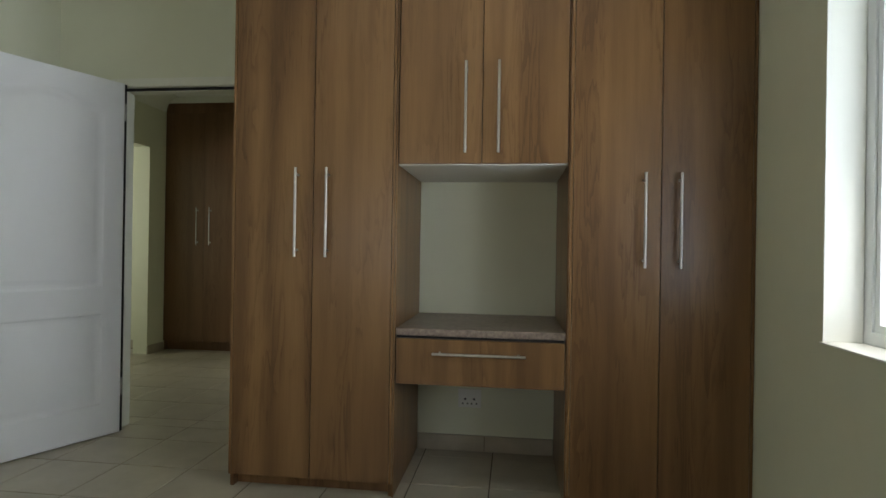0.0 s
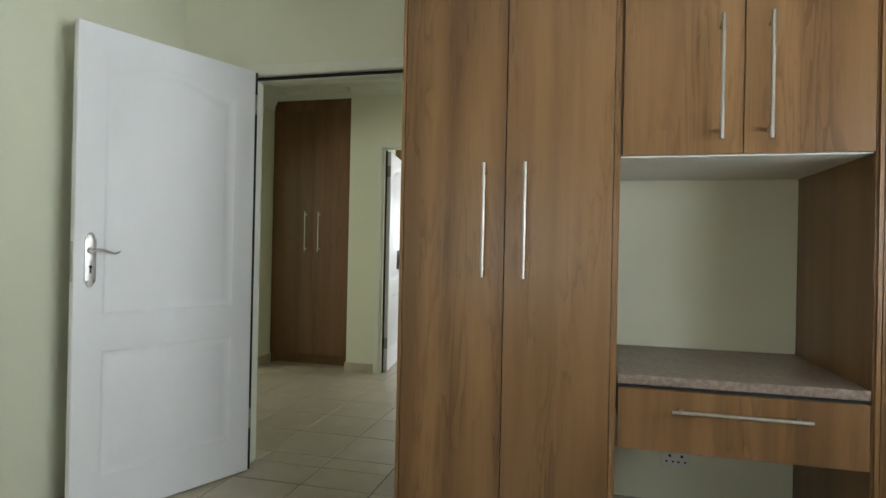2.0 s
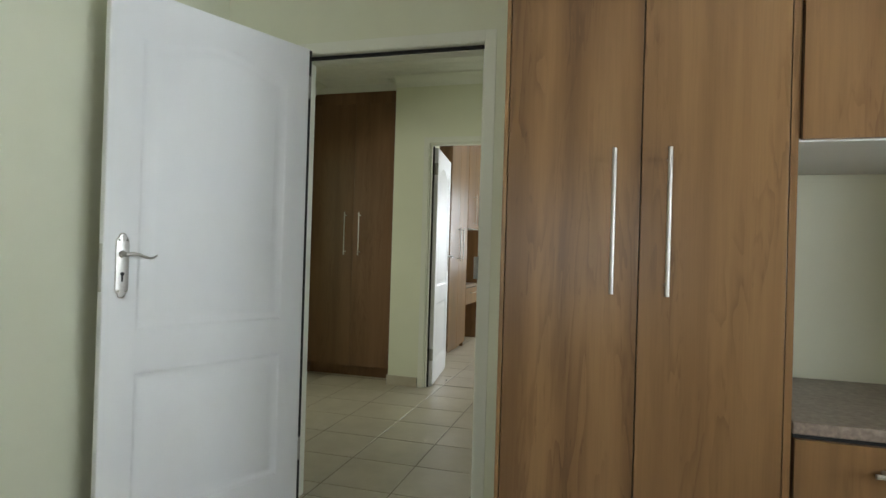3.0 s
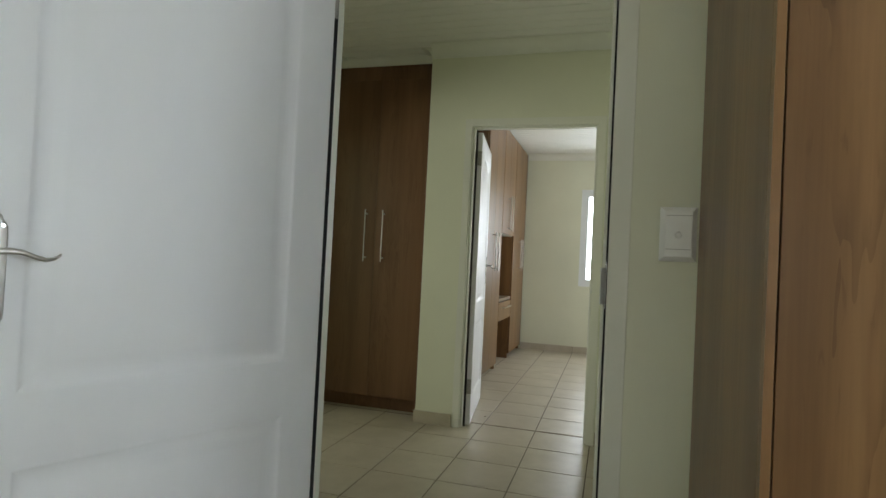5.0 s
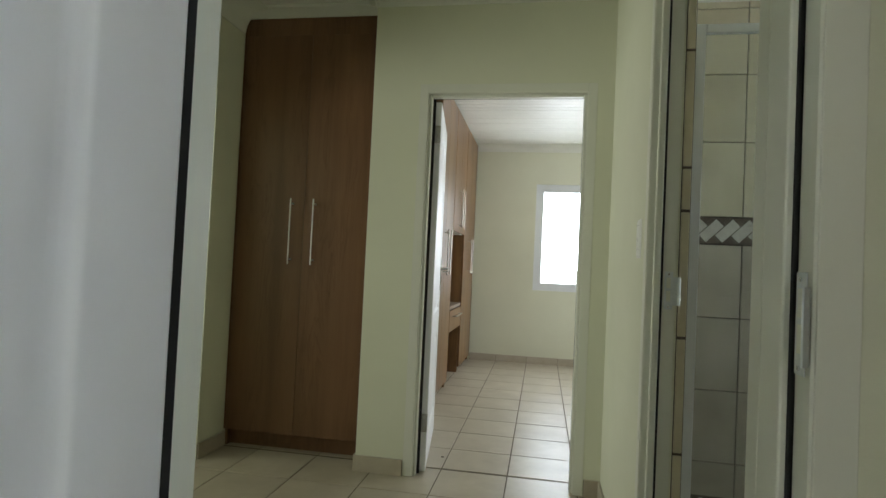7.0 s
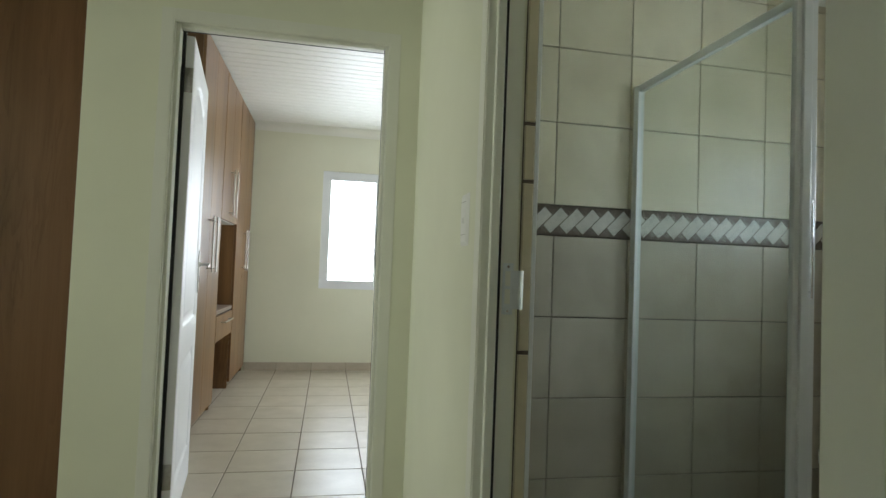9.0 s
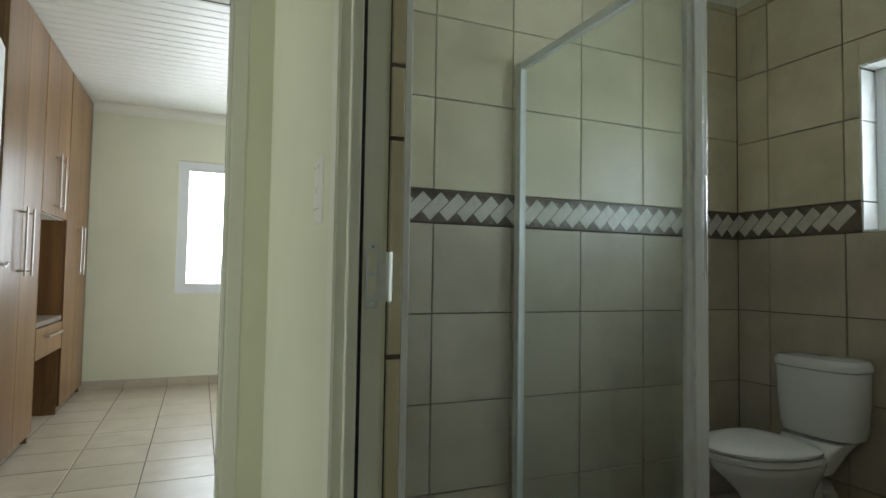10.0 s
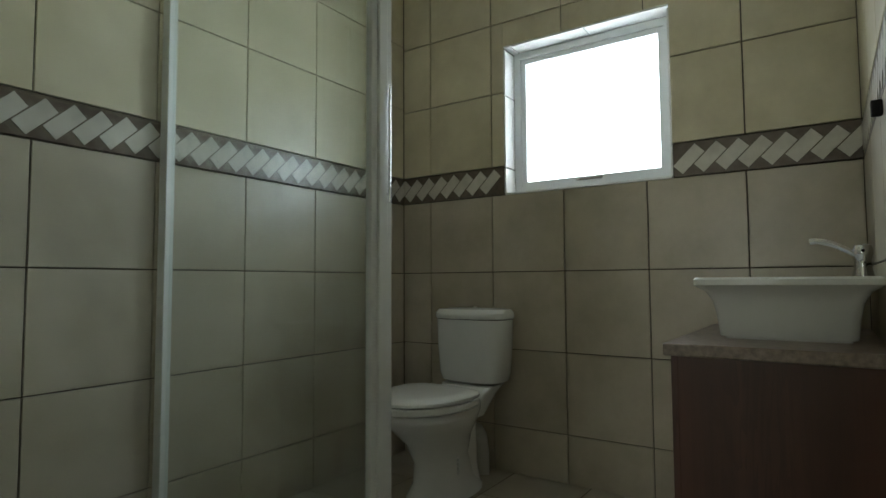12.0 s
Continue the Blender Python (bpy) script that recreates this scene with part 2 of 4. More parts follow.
def loft(bm, rings, cap=True):
    """Skin a list of rings (lists of points of equal number)."""
    vs = [[bm.verts.new(p) for p in ring] for ring in rings]
    n = len(vs[0])
    for a, b in zip(vs, vs[1:]):
        for i in range(n):
            bm.faces.new((a[i], a[(i + 1) % n], b[(i + 1) % n], b[i]))
    if cap:
        bm.faces.new(list(reversed(vs[0])))
        bm.faces.new(vs[-1])
    bmesh.ops.recalc_face_normals(bm, faces=bm.faces[:])


def mesh_of(name, bm, mat, smooth=False):
    me = bpy.data.meshes.new(name)
    bm.to_mesh(me)
    bm.free()
    me.materials.append(mat)
    if smooth:
        for p in me.polygons:
            p.use_smooth = True
        me.set_sharp_from_angle(angle=radians(35))
    return me


def part(name, bm, mat, parent, label="", smooth=False):
    ob = new(name, mesh_of(name, bm, mat, smooth))
    ob.parent = parent
    return tagged(ob, label)


def structure(name, bm, mat, label, category="", smooth=False):
    return tagged(new(name, mesh_of(name, bm, mat, smooth)), label, category or name.split("_")[0], kind="structure")


def thing(name, label, category, group="", at=None):
    ob = new(name)
    ob.empty_display_size = 0.1
    if at is not None:
        ob.matrix_world = at
    return tagged(ob, label, category, group)


# ---- plan ----
CEILING = 2.62
X_RIGHT, X_LEFT = 1.245, -2.42        # first bedroom
Y_WALL, Y_WALL_BACK = 3.60, 3.735      # wall with the first door
DOOR1 = (-2.043, -1.188, 2.015)
X_PASS, X_PASS_LEFT = -1.17, -3.33
Y_PASS = 5.88
T2 = 0.105                            # thin wall with the second door
DOOR2 = (-2.146, -1.297, 2.062)
Y_FAR = 9.80                          # second bedroom
X_BED2_LEFT, X_BED2_RIGHT = -2.93, 0.85
BATH = (-1.045, 1.205, 3.955, 5.945)
BATH_DOOR = (3.865, 4.815, 2.06)
P = 0.364
Y_BACK = -1.40


def wall_with_door(x0, x1, y0, y1, door):
    """One solid wall along x with a doorway (left, right, height) cut through it."""
    bm = bmesh.new()
    outline = [(x0, 0), (door[0], 0), (door[0], door[2]), (door[1], door[2]), (door[1], 0), (x1, 0), (x1, CEILING), (x0, CEILING)]
    face = bm.faces.new([bm.verts.new((x, y0, z)) for x, z in outline])
    side = bmesh.ops.extrude_face_region(bm, geom=[face])["geom"]
    bmesh.ops.translate(bm, vec=(0, y1 - y0, 0), verts=[v for v in side if isinstance(v, bmesh.types.BMVert)])
    bmesh.ops.recalc_face_normals(bm, faces=bm.faces[:])
    return bm


def wall_with_window(along, u0, u1, d0, d1, hole):
    """One solid wall with a window hole (u0, u1, z0, z1); along is 0 for a wall along x, 1 along y; d0, d1 its faces."""
    bm = bmesh.new()
    outer = [(u0, 0), (u1, 0), (u1, CEILING), (u0, CEILING)]
    inner = [(hole[0], hole[2]), (hole[1], hole[2]), (hole[1], hole[3]), (hole[0], hole[3])]
    at = lambda u, z, d: (u, d, z) if along == 0 else (d, u, z)
    o0, i0, o1, i1 = ([bm.verts.new(at(u, z, d)) for u, z in ring] for ring, d in ((outer, d0), (inner, d0), (outer, d1), (inner, d1)))
    for a, b in ((o0, i0), (o1, i1), (o0, o1), (i0, i1)):
        for k in range(4):
            bm.faces.new((a[k], a[(k + 1) % 4], b[(k + 1) % 4], b[k]))
    bmesh.ops.recalc_face_normals(bm, faces=bm.faces[:])
    return bm


# walls of the first bedroom
structure("wall_bedroom_door", boxes(
    (X_LEFT - 0.2, DOOR1[0], Y_WALL, Y_WALL_BACK, 0, CEILING), (DOOR1[1], X_PASS + 0.05, Y_WALL, Y_WALL_BACK, 0, CEILING),
    (DOOR1[0], DOOR1[1], Y_WALL, Y_WALL_BACK, DOOR1[2], CEILING),
    (X_PASS + 0.05, X_RIGHT + 0.25, Y_WALL, Y_WALL_BACK, 0, CEILING), (BATH[0] + 0.02, X_RIGHT + 0.25, Y_WALL_BACK, BATH[2] - 0.012, 0, CEILING)), PAINT, "pale green painted bedroom wall with a doorway", "wall")
structure("wall_bedroom_left", boxes((X_LEFT - 0.2, X_LEFT, Y_BACK, Y_WALL, 0, CEILING)), PAINT, "plain cream painted bedroom side wall", "wall")
W1 = (0.83, 2.456, 0.807, 2.03)
structure("wall_bedroom_window", wall_with_window(1, Y_BACK, Y_WALL, X_RIGHT, X_RIGHT + 0.25, W1), PAINT,
    "painted bedroom wall with a deep window opening", "wall")
# unseen wall; its opening is added to let the fill lamp in
structure("wall_bedroom_back", wall_with_window(0, X_LEFT - 0.2, X_RIGHT + 0.25, Y_BACK - 0.2, Y_BACK, (-1.75, -0.25, 0.85, 2.05)), PAINT, "plain painted back wall of the bedroom", "wall")

# passage
structure("wall_passage_end", wall_with_door(-2.452, X_PASS + 0.15, Y_PASS, Y_PASS + T2, DOOR2), PAINT, "pale green painted wall with a bedroom doorway", "wall")
structure("wall_passage_recess_side", boxes((-2.452, -2.30, Y_PASS + T2, 6.72, 0, CEILING)), PAINT, "painted side of the cupboard recess", "wall")
structure("wall_passage_recess", boxes((X_PASS_LEFT - 0.15, -2.452, 6.66, 6.80, 0, CEILING)), PAINT, "painted wall behind the passage cupboard", "wall")
structure("wall_passage_left", boxes(
    (X_PASS_LEFT - 0.15, X_PASS_LEFT, 5.78, 6.66, 0, CEILING), (X_PASS_LEFT - 0.15, X_PASS_LEFT, Y_WALL_BACK, 4.55, 0, CEILING),
    (X_PASS_LEFT - 0.15, X_PASS_LEFT, 4.55, 5.78, 2.06, CEILING)), PAINT, "painted passage wall with a wide open doorway", "wall")
structure("wall_passage_south", boxes((-6.2, X_LEFT - 0.2, Y_WALL, Y_WALL_BACK, 0, CEILING)), PAINT, "plain painted wall", "wall")
structure("wall_lounge", boxes((-6.0, X_PASS_LEFT - 0.15, 6.08, 6.25, 0, CEILING)), PAINT, "plain painted wall of the side room", "wall")
structure("wall_lounge_window", wall_with_window(1, Y_WALL_BACK, 6.25, -6.2, -6.0, (3.76, 5.1, 0.9, 2.1)), PAINT, "painted side room wall with a window opening", "wall")
structure("wall_bathroom_door", boxes(
    (X_PASS, BATH[0] + 0.02, Y_WALL_BACK, BATH_DOOR[0], 0, CEILING), (X_PASS, BATH[0] - 0.012, BATH_DOOR[1], Y_PASS, 0, CEILING),
    (X_PASS, BATH[0] - 0.012, BATH_DOOR[0], BATH_DOOR[1], BATH_DOOR[2], CEILING)), PAINT, "painted passage wall with the bathroom doorway", "wall")

# second bedroom
W2 = (-1.605, -0.35, 0.875, 2.15)
structure("wall_second_bedroom_far", wall_with_window(0, X_BED2_LEFT - 0.2, X_BED2_RIGHT + 0.2, Y_FAR, Y_FAR + 0.25, W2), PAINT, "cream painted far wall with a bright window", "wall")
structure("wall_second_bedroom_left", boxes((X_BED2_LEFT - 0.2, X_BED2_LEFT, 6.80, Y_FAR, 0, CEILING)), PAINT, "painted wall behind the fitted wardrobe", "wall")
structure("wall_second_bedroom_right", wall_with_window(1, 6.10, Y_FAR, X_BED2_RIGHT, X_BED2_RIGHT + 0.2, (7.3, 8.9, 0.88, 2.12)), PAINT, "plain painted bedroom wall", "wall")

# bathroom shell (tiles lie on it)
structure("wall_bathroom_back", boxes((X_PASS + 0.15, BATH[1] + 0.25, BATH[3] + 0.012, 6.10, 0, CEILING)), WALL_GROUT, "bathroom wall tiled in beige with a patterned border", "wall")
BW = (4.573, 5.338, 1.298, 2.022)
structure("wall_bathroom_window", wall_with_window(1, BATH[2] - 0.01, BATH[3] + 0.012, BATH[1] + 0.012, BATH[1] + 0.25, BW), WALL_GROUT,
    "beige tiled bathroom wall with a small window", "wall")
structure("wall_bathroom_vanity", boxes((X_PASS + 0.16, BATH[1] + 0.012, BATH[2] - 0.0115, BATH[2] - 0.0105, 0, CEILING)), WALL_GROUT, "beige tiled wall behind the basin", "wall")

# ground outside
structure("ground", boxes((-3000, 3000, -3000, 3000, -0.4, -0.30)), EARTH, "bare garden ground around the house", "ground")


# ---- ceilings: boards with grooves, one mesh a room ----
def boarded_ceiling(name, x0, x1, y0, y1, z, label, board=0.1):
    bm = bmesh.new()
    n = max(1, round((y1 - y0) / board))
    for i in range(n):
        a, b = y0 + (y1 - y0) * i / n, y0 + (y1 - y0) * (i + 1) / n
        g = 0.0028
        prof = [(a, z + 0.008), (a + g, z + 0.006), (a + g + 0.003, z), (b - g - 0.003, z), (b - g, z + 0.006), (b, z + 0.008)]
        rows = [[bm.verts.new((x, py, pz)) for py, pz in prof] for x in (x0, x1)]
        for k in range(len(prof) - 1):
            bm.faces.new((rows[0][k], rows[0][k + 1], rows[1][k + 1], rows[1][k]))
    box(bm, x0, x1, y0, y1, z + 0.012, z + 0.06)
    return structure(name, bm, CEIL, label, "ceiling")


boarded_ceiling("ceiling_bedroom", X_LEFT - 0.2, X_RIGHT + 0.25, Y_BACK - 0.2, Y_WALL + 0.02, CEILING, "white boarded bedroom ceiling")
boarded_ceiling("ceiling_passage", -6.2, X_PASS + 0.1, Y_WALL + 0.02, Y_PASS + 0.10, CEILING, "white boarded passage ceiling")
boarded_ceiling("ceiling_recess", -6.2, -2.40, Y_PASS + 0.10, 6.80, CEILING, "white boarded ceiling over the cupboard")
boarded_ceiling("ceiling_second_bedroom", -2.40, X_BED2_RIGHT + 0.2, Y_PASS + 0.10, Y_FAR + 0.25, CEILING, "white boarded ceiling of the second bedroom")
boarded_ceiling("ceiling_second_bedroom_left", X_BED2_LEFT - 0.2, -2.40, 6.80, Y_FAR + 0.25, CEILING, "white boarded ceiling over the second wardrobe")
boarded_ceiling("ceiling_bathroom", X_PASS + 0.1, BATH[1] + 0.25, Y_WALL + 0.02, 6.05, CEILING, "white bathroom ceiling")


# ---- cove cornices ----
def cornice(name, a, b, inward, size=0.085):
    """A cove from a to b (x, y) along the wall; inward points into the room."""
    (ax, ay), (bx, by) = a, b
    bm = bmesh.new()
    prof = [(0.0, -size), (0.006, -size), (0.006, -size + 0.008)]
    for k in range(9):
        t = k / 8 * math.pi / 2
        prof.append((size - 0.008 - (size - 0.016) * math.cos(t), -0.008 - (size - 0.016) * (1 - math.sin(t))))
    prof += [(size, -0.006), (size, 0.0), (0.0, 0.0)]
    loft(bm, [[(x + inward[0] * u, y + inward[1] * u, CEILING - 0.001 + v) for u, v in prof] for x, y in ((ax, ay), (bx, by))])
    return structure(name, bm, COVE, "white cove cornice along the ceiling", "trim", True)


cornice("cornice_bedroom_door", (X_LEFT, Y_WALL), (-0.98, Y_WALL), (0, -1))
cornice("cornice_bedroom_left", (X_LEFT, Y_BACK), (X_LEFT, Y_WALL), (1, 0))
cornice("cornice_bedroom_window", (X_RIGHT, Y_BACK), (X_RIGHT, 2.94), (-1, 0))
cornice("cornice_passage_end", (-2.452, Y_PASS), (X_PASS, Y_PASS), (0, -1))
cornice("cornice_passage_right", (X_PASS, Y_WALL_BACK), (X_PASS, Y_PASS), (-1, 0))
cornice("cornice_passage_door", (X_PASS_LEFT, Y_WALL_BACK), (X_PASS, Y_WALL_BACK), (0, 1))
cornice("cornice_recess_right", (-2.452, Y_PASS), (-2.452, 6.05), (-1, 0))
cornice("cornice_passage_left", (X_PASS_LEFT, Y_WALL_BACK), (X_PASS_LEFT, 6.0335), (1, 0), 0.15)
structure("trim_cupboard", boxes((X_PASS_LEFT, -2.452, 6.022, 6.0345, 2.558, CEILING + 0.002), bevel=0.002), CEIL, "flat white trim between cupboard and ceiling", "trim")
cornice("cornice_second_bedroom_far", (-2.36, Y_FAR), (X_BED2_RIGHT, Y_FAR), (0, -1))
cornice("cornice_second_bedroom_door", (-2.30, Y_PASS + T2), (X_PASS + 0.15, Y_PASS + T2), (0, 1))
cornice("cornice_bathroom_back", (BATH[0], BATH[3]), (BATH[1], BATH[3]), (0, -1))
cornice("cornice_bathroom_window", (BATH[1], BATH[2]), (BATH[1], BATH[3]), (-1, 0))


# ---- door frames ----
def door_frame(name, width, height, depth, label, strike_side=1):
    """Pressed steel frame in its own axes: opening along x from 0 to width, wall from y 0 to depth, leaf rebate at y 0."""
    ob = thing(name, label, "door frame")
    ob["kind"] = "structure"
    face, lip, reb = 0.042, 0.0018, 0.048

    def jamb(side):
        bm = bmesh.new()
        s = lambda u0, u1: (u0, u1) if side == 0 else (width - u1, width - u0)
        box(bm, *s(-face, 0.004), -lip, 0.004, 0, height + face, bevel=0.0012)
        box(bm, *s(-face, 0.004), depth - 0.004, depth + lip, 0, height + face, bevel=0.0012)
        box(bm, *s(-0.002, 0.008), 0.002, depth - 0.002, 0, height)
        box(bm, *s(0.008, 0.022), reb, depth - 0.02, 0, height - 0.008, bevel=0.003)
        return bm

    part("jamb", jamb(0), STEEL_PAINT, ob)
    part("jamb", jamb(1), STEEL_PAINT, ob)
    bm = bmesh.new()
    box(bm, 0.004, width - 0.004, -lip, 0.004, height - 0.004, height + face, bevel=0.0012)
    box(bm, 0.004, width - 0.004, depth - 0.004, depth + lip, height - 0.004, height + face, bevel=0.0012)
    box(bm, 0.008, width - 0.008, 0.002, depth - 0.002, height - 0.008, height + 0.002)
    box(bm, 0.024, width - 0.024, reb, depth - 0.02, height - 0.024, height - 0.008, bevel=0.003)
    part("head", bm, STEEL_PAINT, ob)
    # black strips that paint the shadow gap between leaf and frame
    bm = bmesh.new()
    if not strike_side:
        box(bm, 0.0082, 0.0105, 0.036, reb - 0.0005, 0, height - 0.010)
        box(bm, 0.0221, 0.0229, reb + 0.0005, reb + 0.014, 0, height - 0.012)
        box(bm, width - 0.036, width - 0.0225, reb - 0.006, reb - 0.001, 0, height - 0.024)
    box(bm, width - 0.0105, width - 0.0082, 0.040, reb - 0.0005, 0, height - 0.010)
    box(bm, 0.012, width - 0.012, 0.030, reb - 0.0005, height - 0.020, height - 0.0083)
    box(bm, width - 0.0135, width - 0.0082, reb - 0.008, reb - 0.0006, 0, height - 0.012)
    part("rebate_shade", bm, BLACK_AND_SHADE, ob, "black strips for the shade in the frame rebate")
    x = width - 0.0105 if strike_side else 0.0105
    d = -1 if strike_side else 1
    bm = bmesh.new()
    box(bm, min(x, x + d * 0.0018), max(x, x + d * 0.0018), 0.008, 0.034, 1.025, 1.145, bevel=0.0006)
    prof = [(0.010, 0.001), (0.010, 0.0035), (-0.003, 0.0045), (-0.008, 0.008), (-0.012, 0.014), (-0.0135, 0.0125), (-0.009, 0.0055), (-0.003, 0.0015)]
    loft(bm, [[(x + d * v, u, z) for u, v in prof] for z in (1.038, 1.128)])
    st = part("strike_plate", bm, ZINC, ob, "bright zinc strike plate with a curved lip")
    bm = bmesh.new()
    for z in (1.05, 1.092):
        box(bm, min(x + d * 0.0019, x + d * 0.0024), max(x + d * 0.0019, x + d * 0.0024), 0.015, 0.028, z, z + 0.034)
    part("latch_hole", bm, STEEL_PAINT, st)
    bm = bmesh.new()
    for z in (1.033, 1.137):
        rod(bm, (x + d * 0.001, 0.021, z), (x + d * 0.0035, 0.021, z), 0.003, 10)
    part("screw", bm, CHROME, st)
    return ob


f1 = door_frame("door_1", DOOR1[1] - DOOR1[0], DOOR1[2], Y_WALL_BACK - Y_WALL, "cream painted steel door frame between bedroom and passage")
f1.matrix_world = pose(DOOR1[0], Y_WALL, 0)
f2 = door_frame("door_2", DOOR2[1] - DOOR2[0], DOOR2[2], T2, "cream painted steel frame of the second bedroom door", 0)
f2.matrix_world = pose(DOOR2[1], Y_PASS + T2, 0, 0, 0, 180)
f3 = door_frame("door_3", BATH_DOOR[1] - BATH_DOOR[0], BATH_DOOR[2], 0.09, "cream painted steel frame of the bathroom doorway")
f3.matrix_world = pose(X_PASS + 0.09, BATH_DOOR[0], 0, 0, 0, 90)


# ---- door leaves ----
def panel_outline(x0, x1, z0, z1, arch, inset):
    """Outline of a moulded door panel, with an arched head."""
    pts = [(x0 + inset, z0 + inset), (x1 - inset, z0 + inset)]
    n = 14 if arch else 2
    for k in range(n + 1):
        u = k / n
        x = x1 - inset + (x0 - x1 + 2 * inset) * u
        lift = arch * (0.5 - 0.5 * math.cos(2 * math.pi * min(max((u - 0.04) / 0.92, 0), 1))) ** 0.7 if arch else 0.0
        if arch or k in (0, n):
            pts.append((x, z1 - inset + lift))
    return pts


def door_leaf_mesh(w, h, t):
    """Deep-moulded two-panel leaf, hinge edge at x 0, thickness from y 0 to t."""
    panels = [(0.105, w - 0.105, 0.83, h - 0.165, 0.06), (0.105, w - 0.105, 0.175, 0.69, 0.0)]
    steps = [(0.0, 0.0), (0.006, 0.004), (0.016, 0.009), (0.028, 0.0105), (0.040, 0.008), (0.054, 0.0025), (0.064, 0.001)]
    bm = bmesh.new()
    for side in (0, 1):
        y = lambda d: d if side == 0 else t - d
        outer = [bm.verts.new((x, y(0), z)) for x, z in ((0.003, 0.003), (w - 0.003, 0.003), (w - 0.003, h - 0.003), (0.003, h - 0.003))]
        edges = [bm.edges.new((outer[i], outer[(i + 1) % 4])) for i in range(4)]
        for p in panels:
            rings = [[bm.verts.new((x, y(d), z)) for x, z in panel_outline(*p, inset)] for inset, d in steps]
            n = len(rings[0])
            edges += [bm.edges.new((rings[0][i], rings[0][(i + 1) % n])) for i in range(n)]
            for a, b in zip(rings, rings[1:]):
                for i in range(n):
                    bm.faces.new((a[i], a[(i + 1) % n], b[(i + 1) % n], b[i]))
            bm.faces.new(rings[-1])
        bmesh.ops.triangle_fill(bm, use_beauty=True, use_dissolve=False, edges=edges)
        rim = [bm.verts.new((x, y(0.003), z)) for x, z in ((0, 0), (w, 0), (w, h), (0, h))]
        for i in range(4):
            bm.faces.new((outer[i], outer[(i + 1) % 4], rim[(i + 1) % 4], rim[i]))
        if side == 0:
            first = rim
    for i in range(4):
        bm.faces.new((first[i], first[(i + 1) % 4], rim[(i + 1) % 4], rim[i]))
    bmesh.ops.recalc_face_normals(bm, faces=bm.faces[:])
    return bm


def lever_set(leaf, x, y, side):
    """Back plate with a scrolled lever and a keyhole; side is the way that it faces along y."""
    f = side
    bm = bmesh.new()
    half = [(0.0, 0.110), (0.006, 0.109), (0.011, 0.104), (0.013, 0.097), (0.017, 0.092), (0.0205, 0.084), (0.0215, 0.070), (0.0215, 0.0)]
    right = half + [(px, -pz) for px, pz in reversed(half[:-1])]
    outline = right + [(-px, pz) for px, pz in reversed(right[1:-1])]
    loft(bm, [[(x + px * s, y + f * d, 1.058 + pz * (1 - (1 - s) * 0.35)) for px, pz in outline] for s, d in ((1.0, 0.0), (1.0, 0.003), (0.93, 0.0055), (0.85, 0.006))])
    plate = part("handle_plate", bm, STEEL, leaf, "brushed steel door plate", True)
    bm = bmesh.new()
    rod(bm, (x, y + f * 0.005, 1.096), (x, y + f * 0.016, 1.096), 0.0135, 20, 0.011)
    rod(bm, (x, y + f * 0.014, 1.096), (x, y + f * 0.05, 1.096), 0.0075, 16)
    pts = [(0.006, 0.05, 1.096), (-0.012, 0.053, 1.099), (-0.032, 0.054, 1.097), (-0.052, 0.053, 1.089), (-0.070, 0.051, 1.084), (-0.084, 0.050, 1.087), (-0.094, 0.049, 1.094)]
    rings = []
    for i, (dx, dy, z) in enumerate(pts):
        r = 0.0064 - 0.00055 * i
        rings.append([(x + dx, y + f * dy + r * 0.8 * math.cos(2 * math.pi * k / 10), z + r * math.sin(2 * math.pi * k / 10)) for k in range(10)])
    loft(bm, rings)
    part("lever", bm, STEEL, plate, "scrolled steel lever", True)
    bm = bmesh.new()
    rod(bm, (x, y + f * 0.006, 1.030), (x, y + f * 0.0073, 1.030), 0.0065, 14)
    box(bm, x - 0.003, x + 0.003, min(y + f * 0.006, y + f * 0.0072), max(y + f * 0.006, y + f * 0.0072), 1.004, 1.028)
    part("keyhole", bm, BLACK_AND_SHADE, plate)
    bm = bmesh.new()
    for dx, dz in ((-0.0125, 0.086), (0.0125, 0.086), (-0.0125, -0.086), (0.0125, -0.086)):
        rod(bm, (x + dx, y + f * 0.006, 1.058 + dz), (x + dx, y + f * 0.0082, 1.058 + dz), 0.0032, 10)
    part("screw", bm, CHROME, plate)


def door_leaf(label, w, h, m, shade_strip=False):
    ob = thing("door", label, "door", "panel doors", m)
    leaf = part("leaf", door_leaf_mesh(w, h, 0.04), DOOR, ob, "", True)
    lever_set(leaf, w - 0.058, 0.0, -1)
    lever_set(leaf, w - 0.058, 0.04, 1)
    bm = boxes((w - 0.0005, w + 0.002, 0.008, 0.032, 0.97, 1.13))
    part("lock_faceplate", bm, STEEL, leaf)
    # shadow gap at the hinge side, painted as a black strip
    if shade_strip:
        part("hinge_shade", boxes((-0.013, -0.0003, 0.003, 0.037, 0.004, h - 0.004)), BLACK_AND_SHADE, leaf, "black strip for the shade along the hinge edge")
    for z in (0.21, 1.79):
        bm = bmesh.new()
        box(bm, -0.0115 if shade_strip else -0.0025, 0.0005, 0.002, 0.038, z, z + 0.1, bevel=0.0006)
        rod(bm, (-0.004, 0.043, z), (-0.004, 0.043, z + 0.1), 0.0055, 12)
        part("hinge", bm, HINGE, leaf, "grey zinc butt hinge", True)
    return ob


# first leaf: hinge edge near the left jamb, swung back towards the side wall
hx, hy = -1.964, 3.552
fx, fy = -2.280, 2.822
ang = math.degrees(math.atan2(fy - hy, fx - hx))
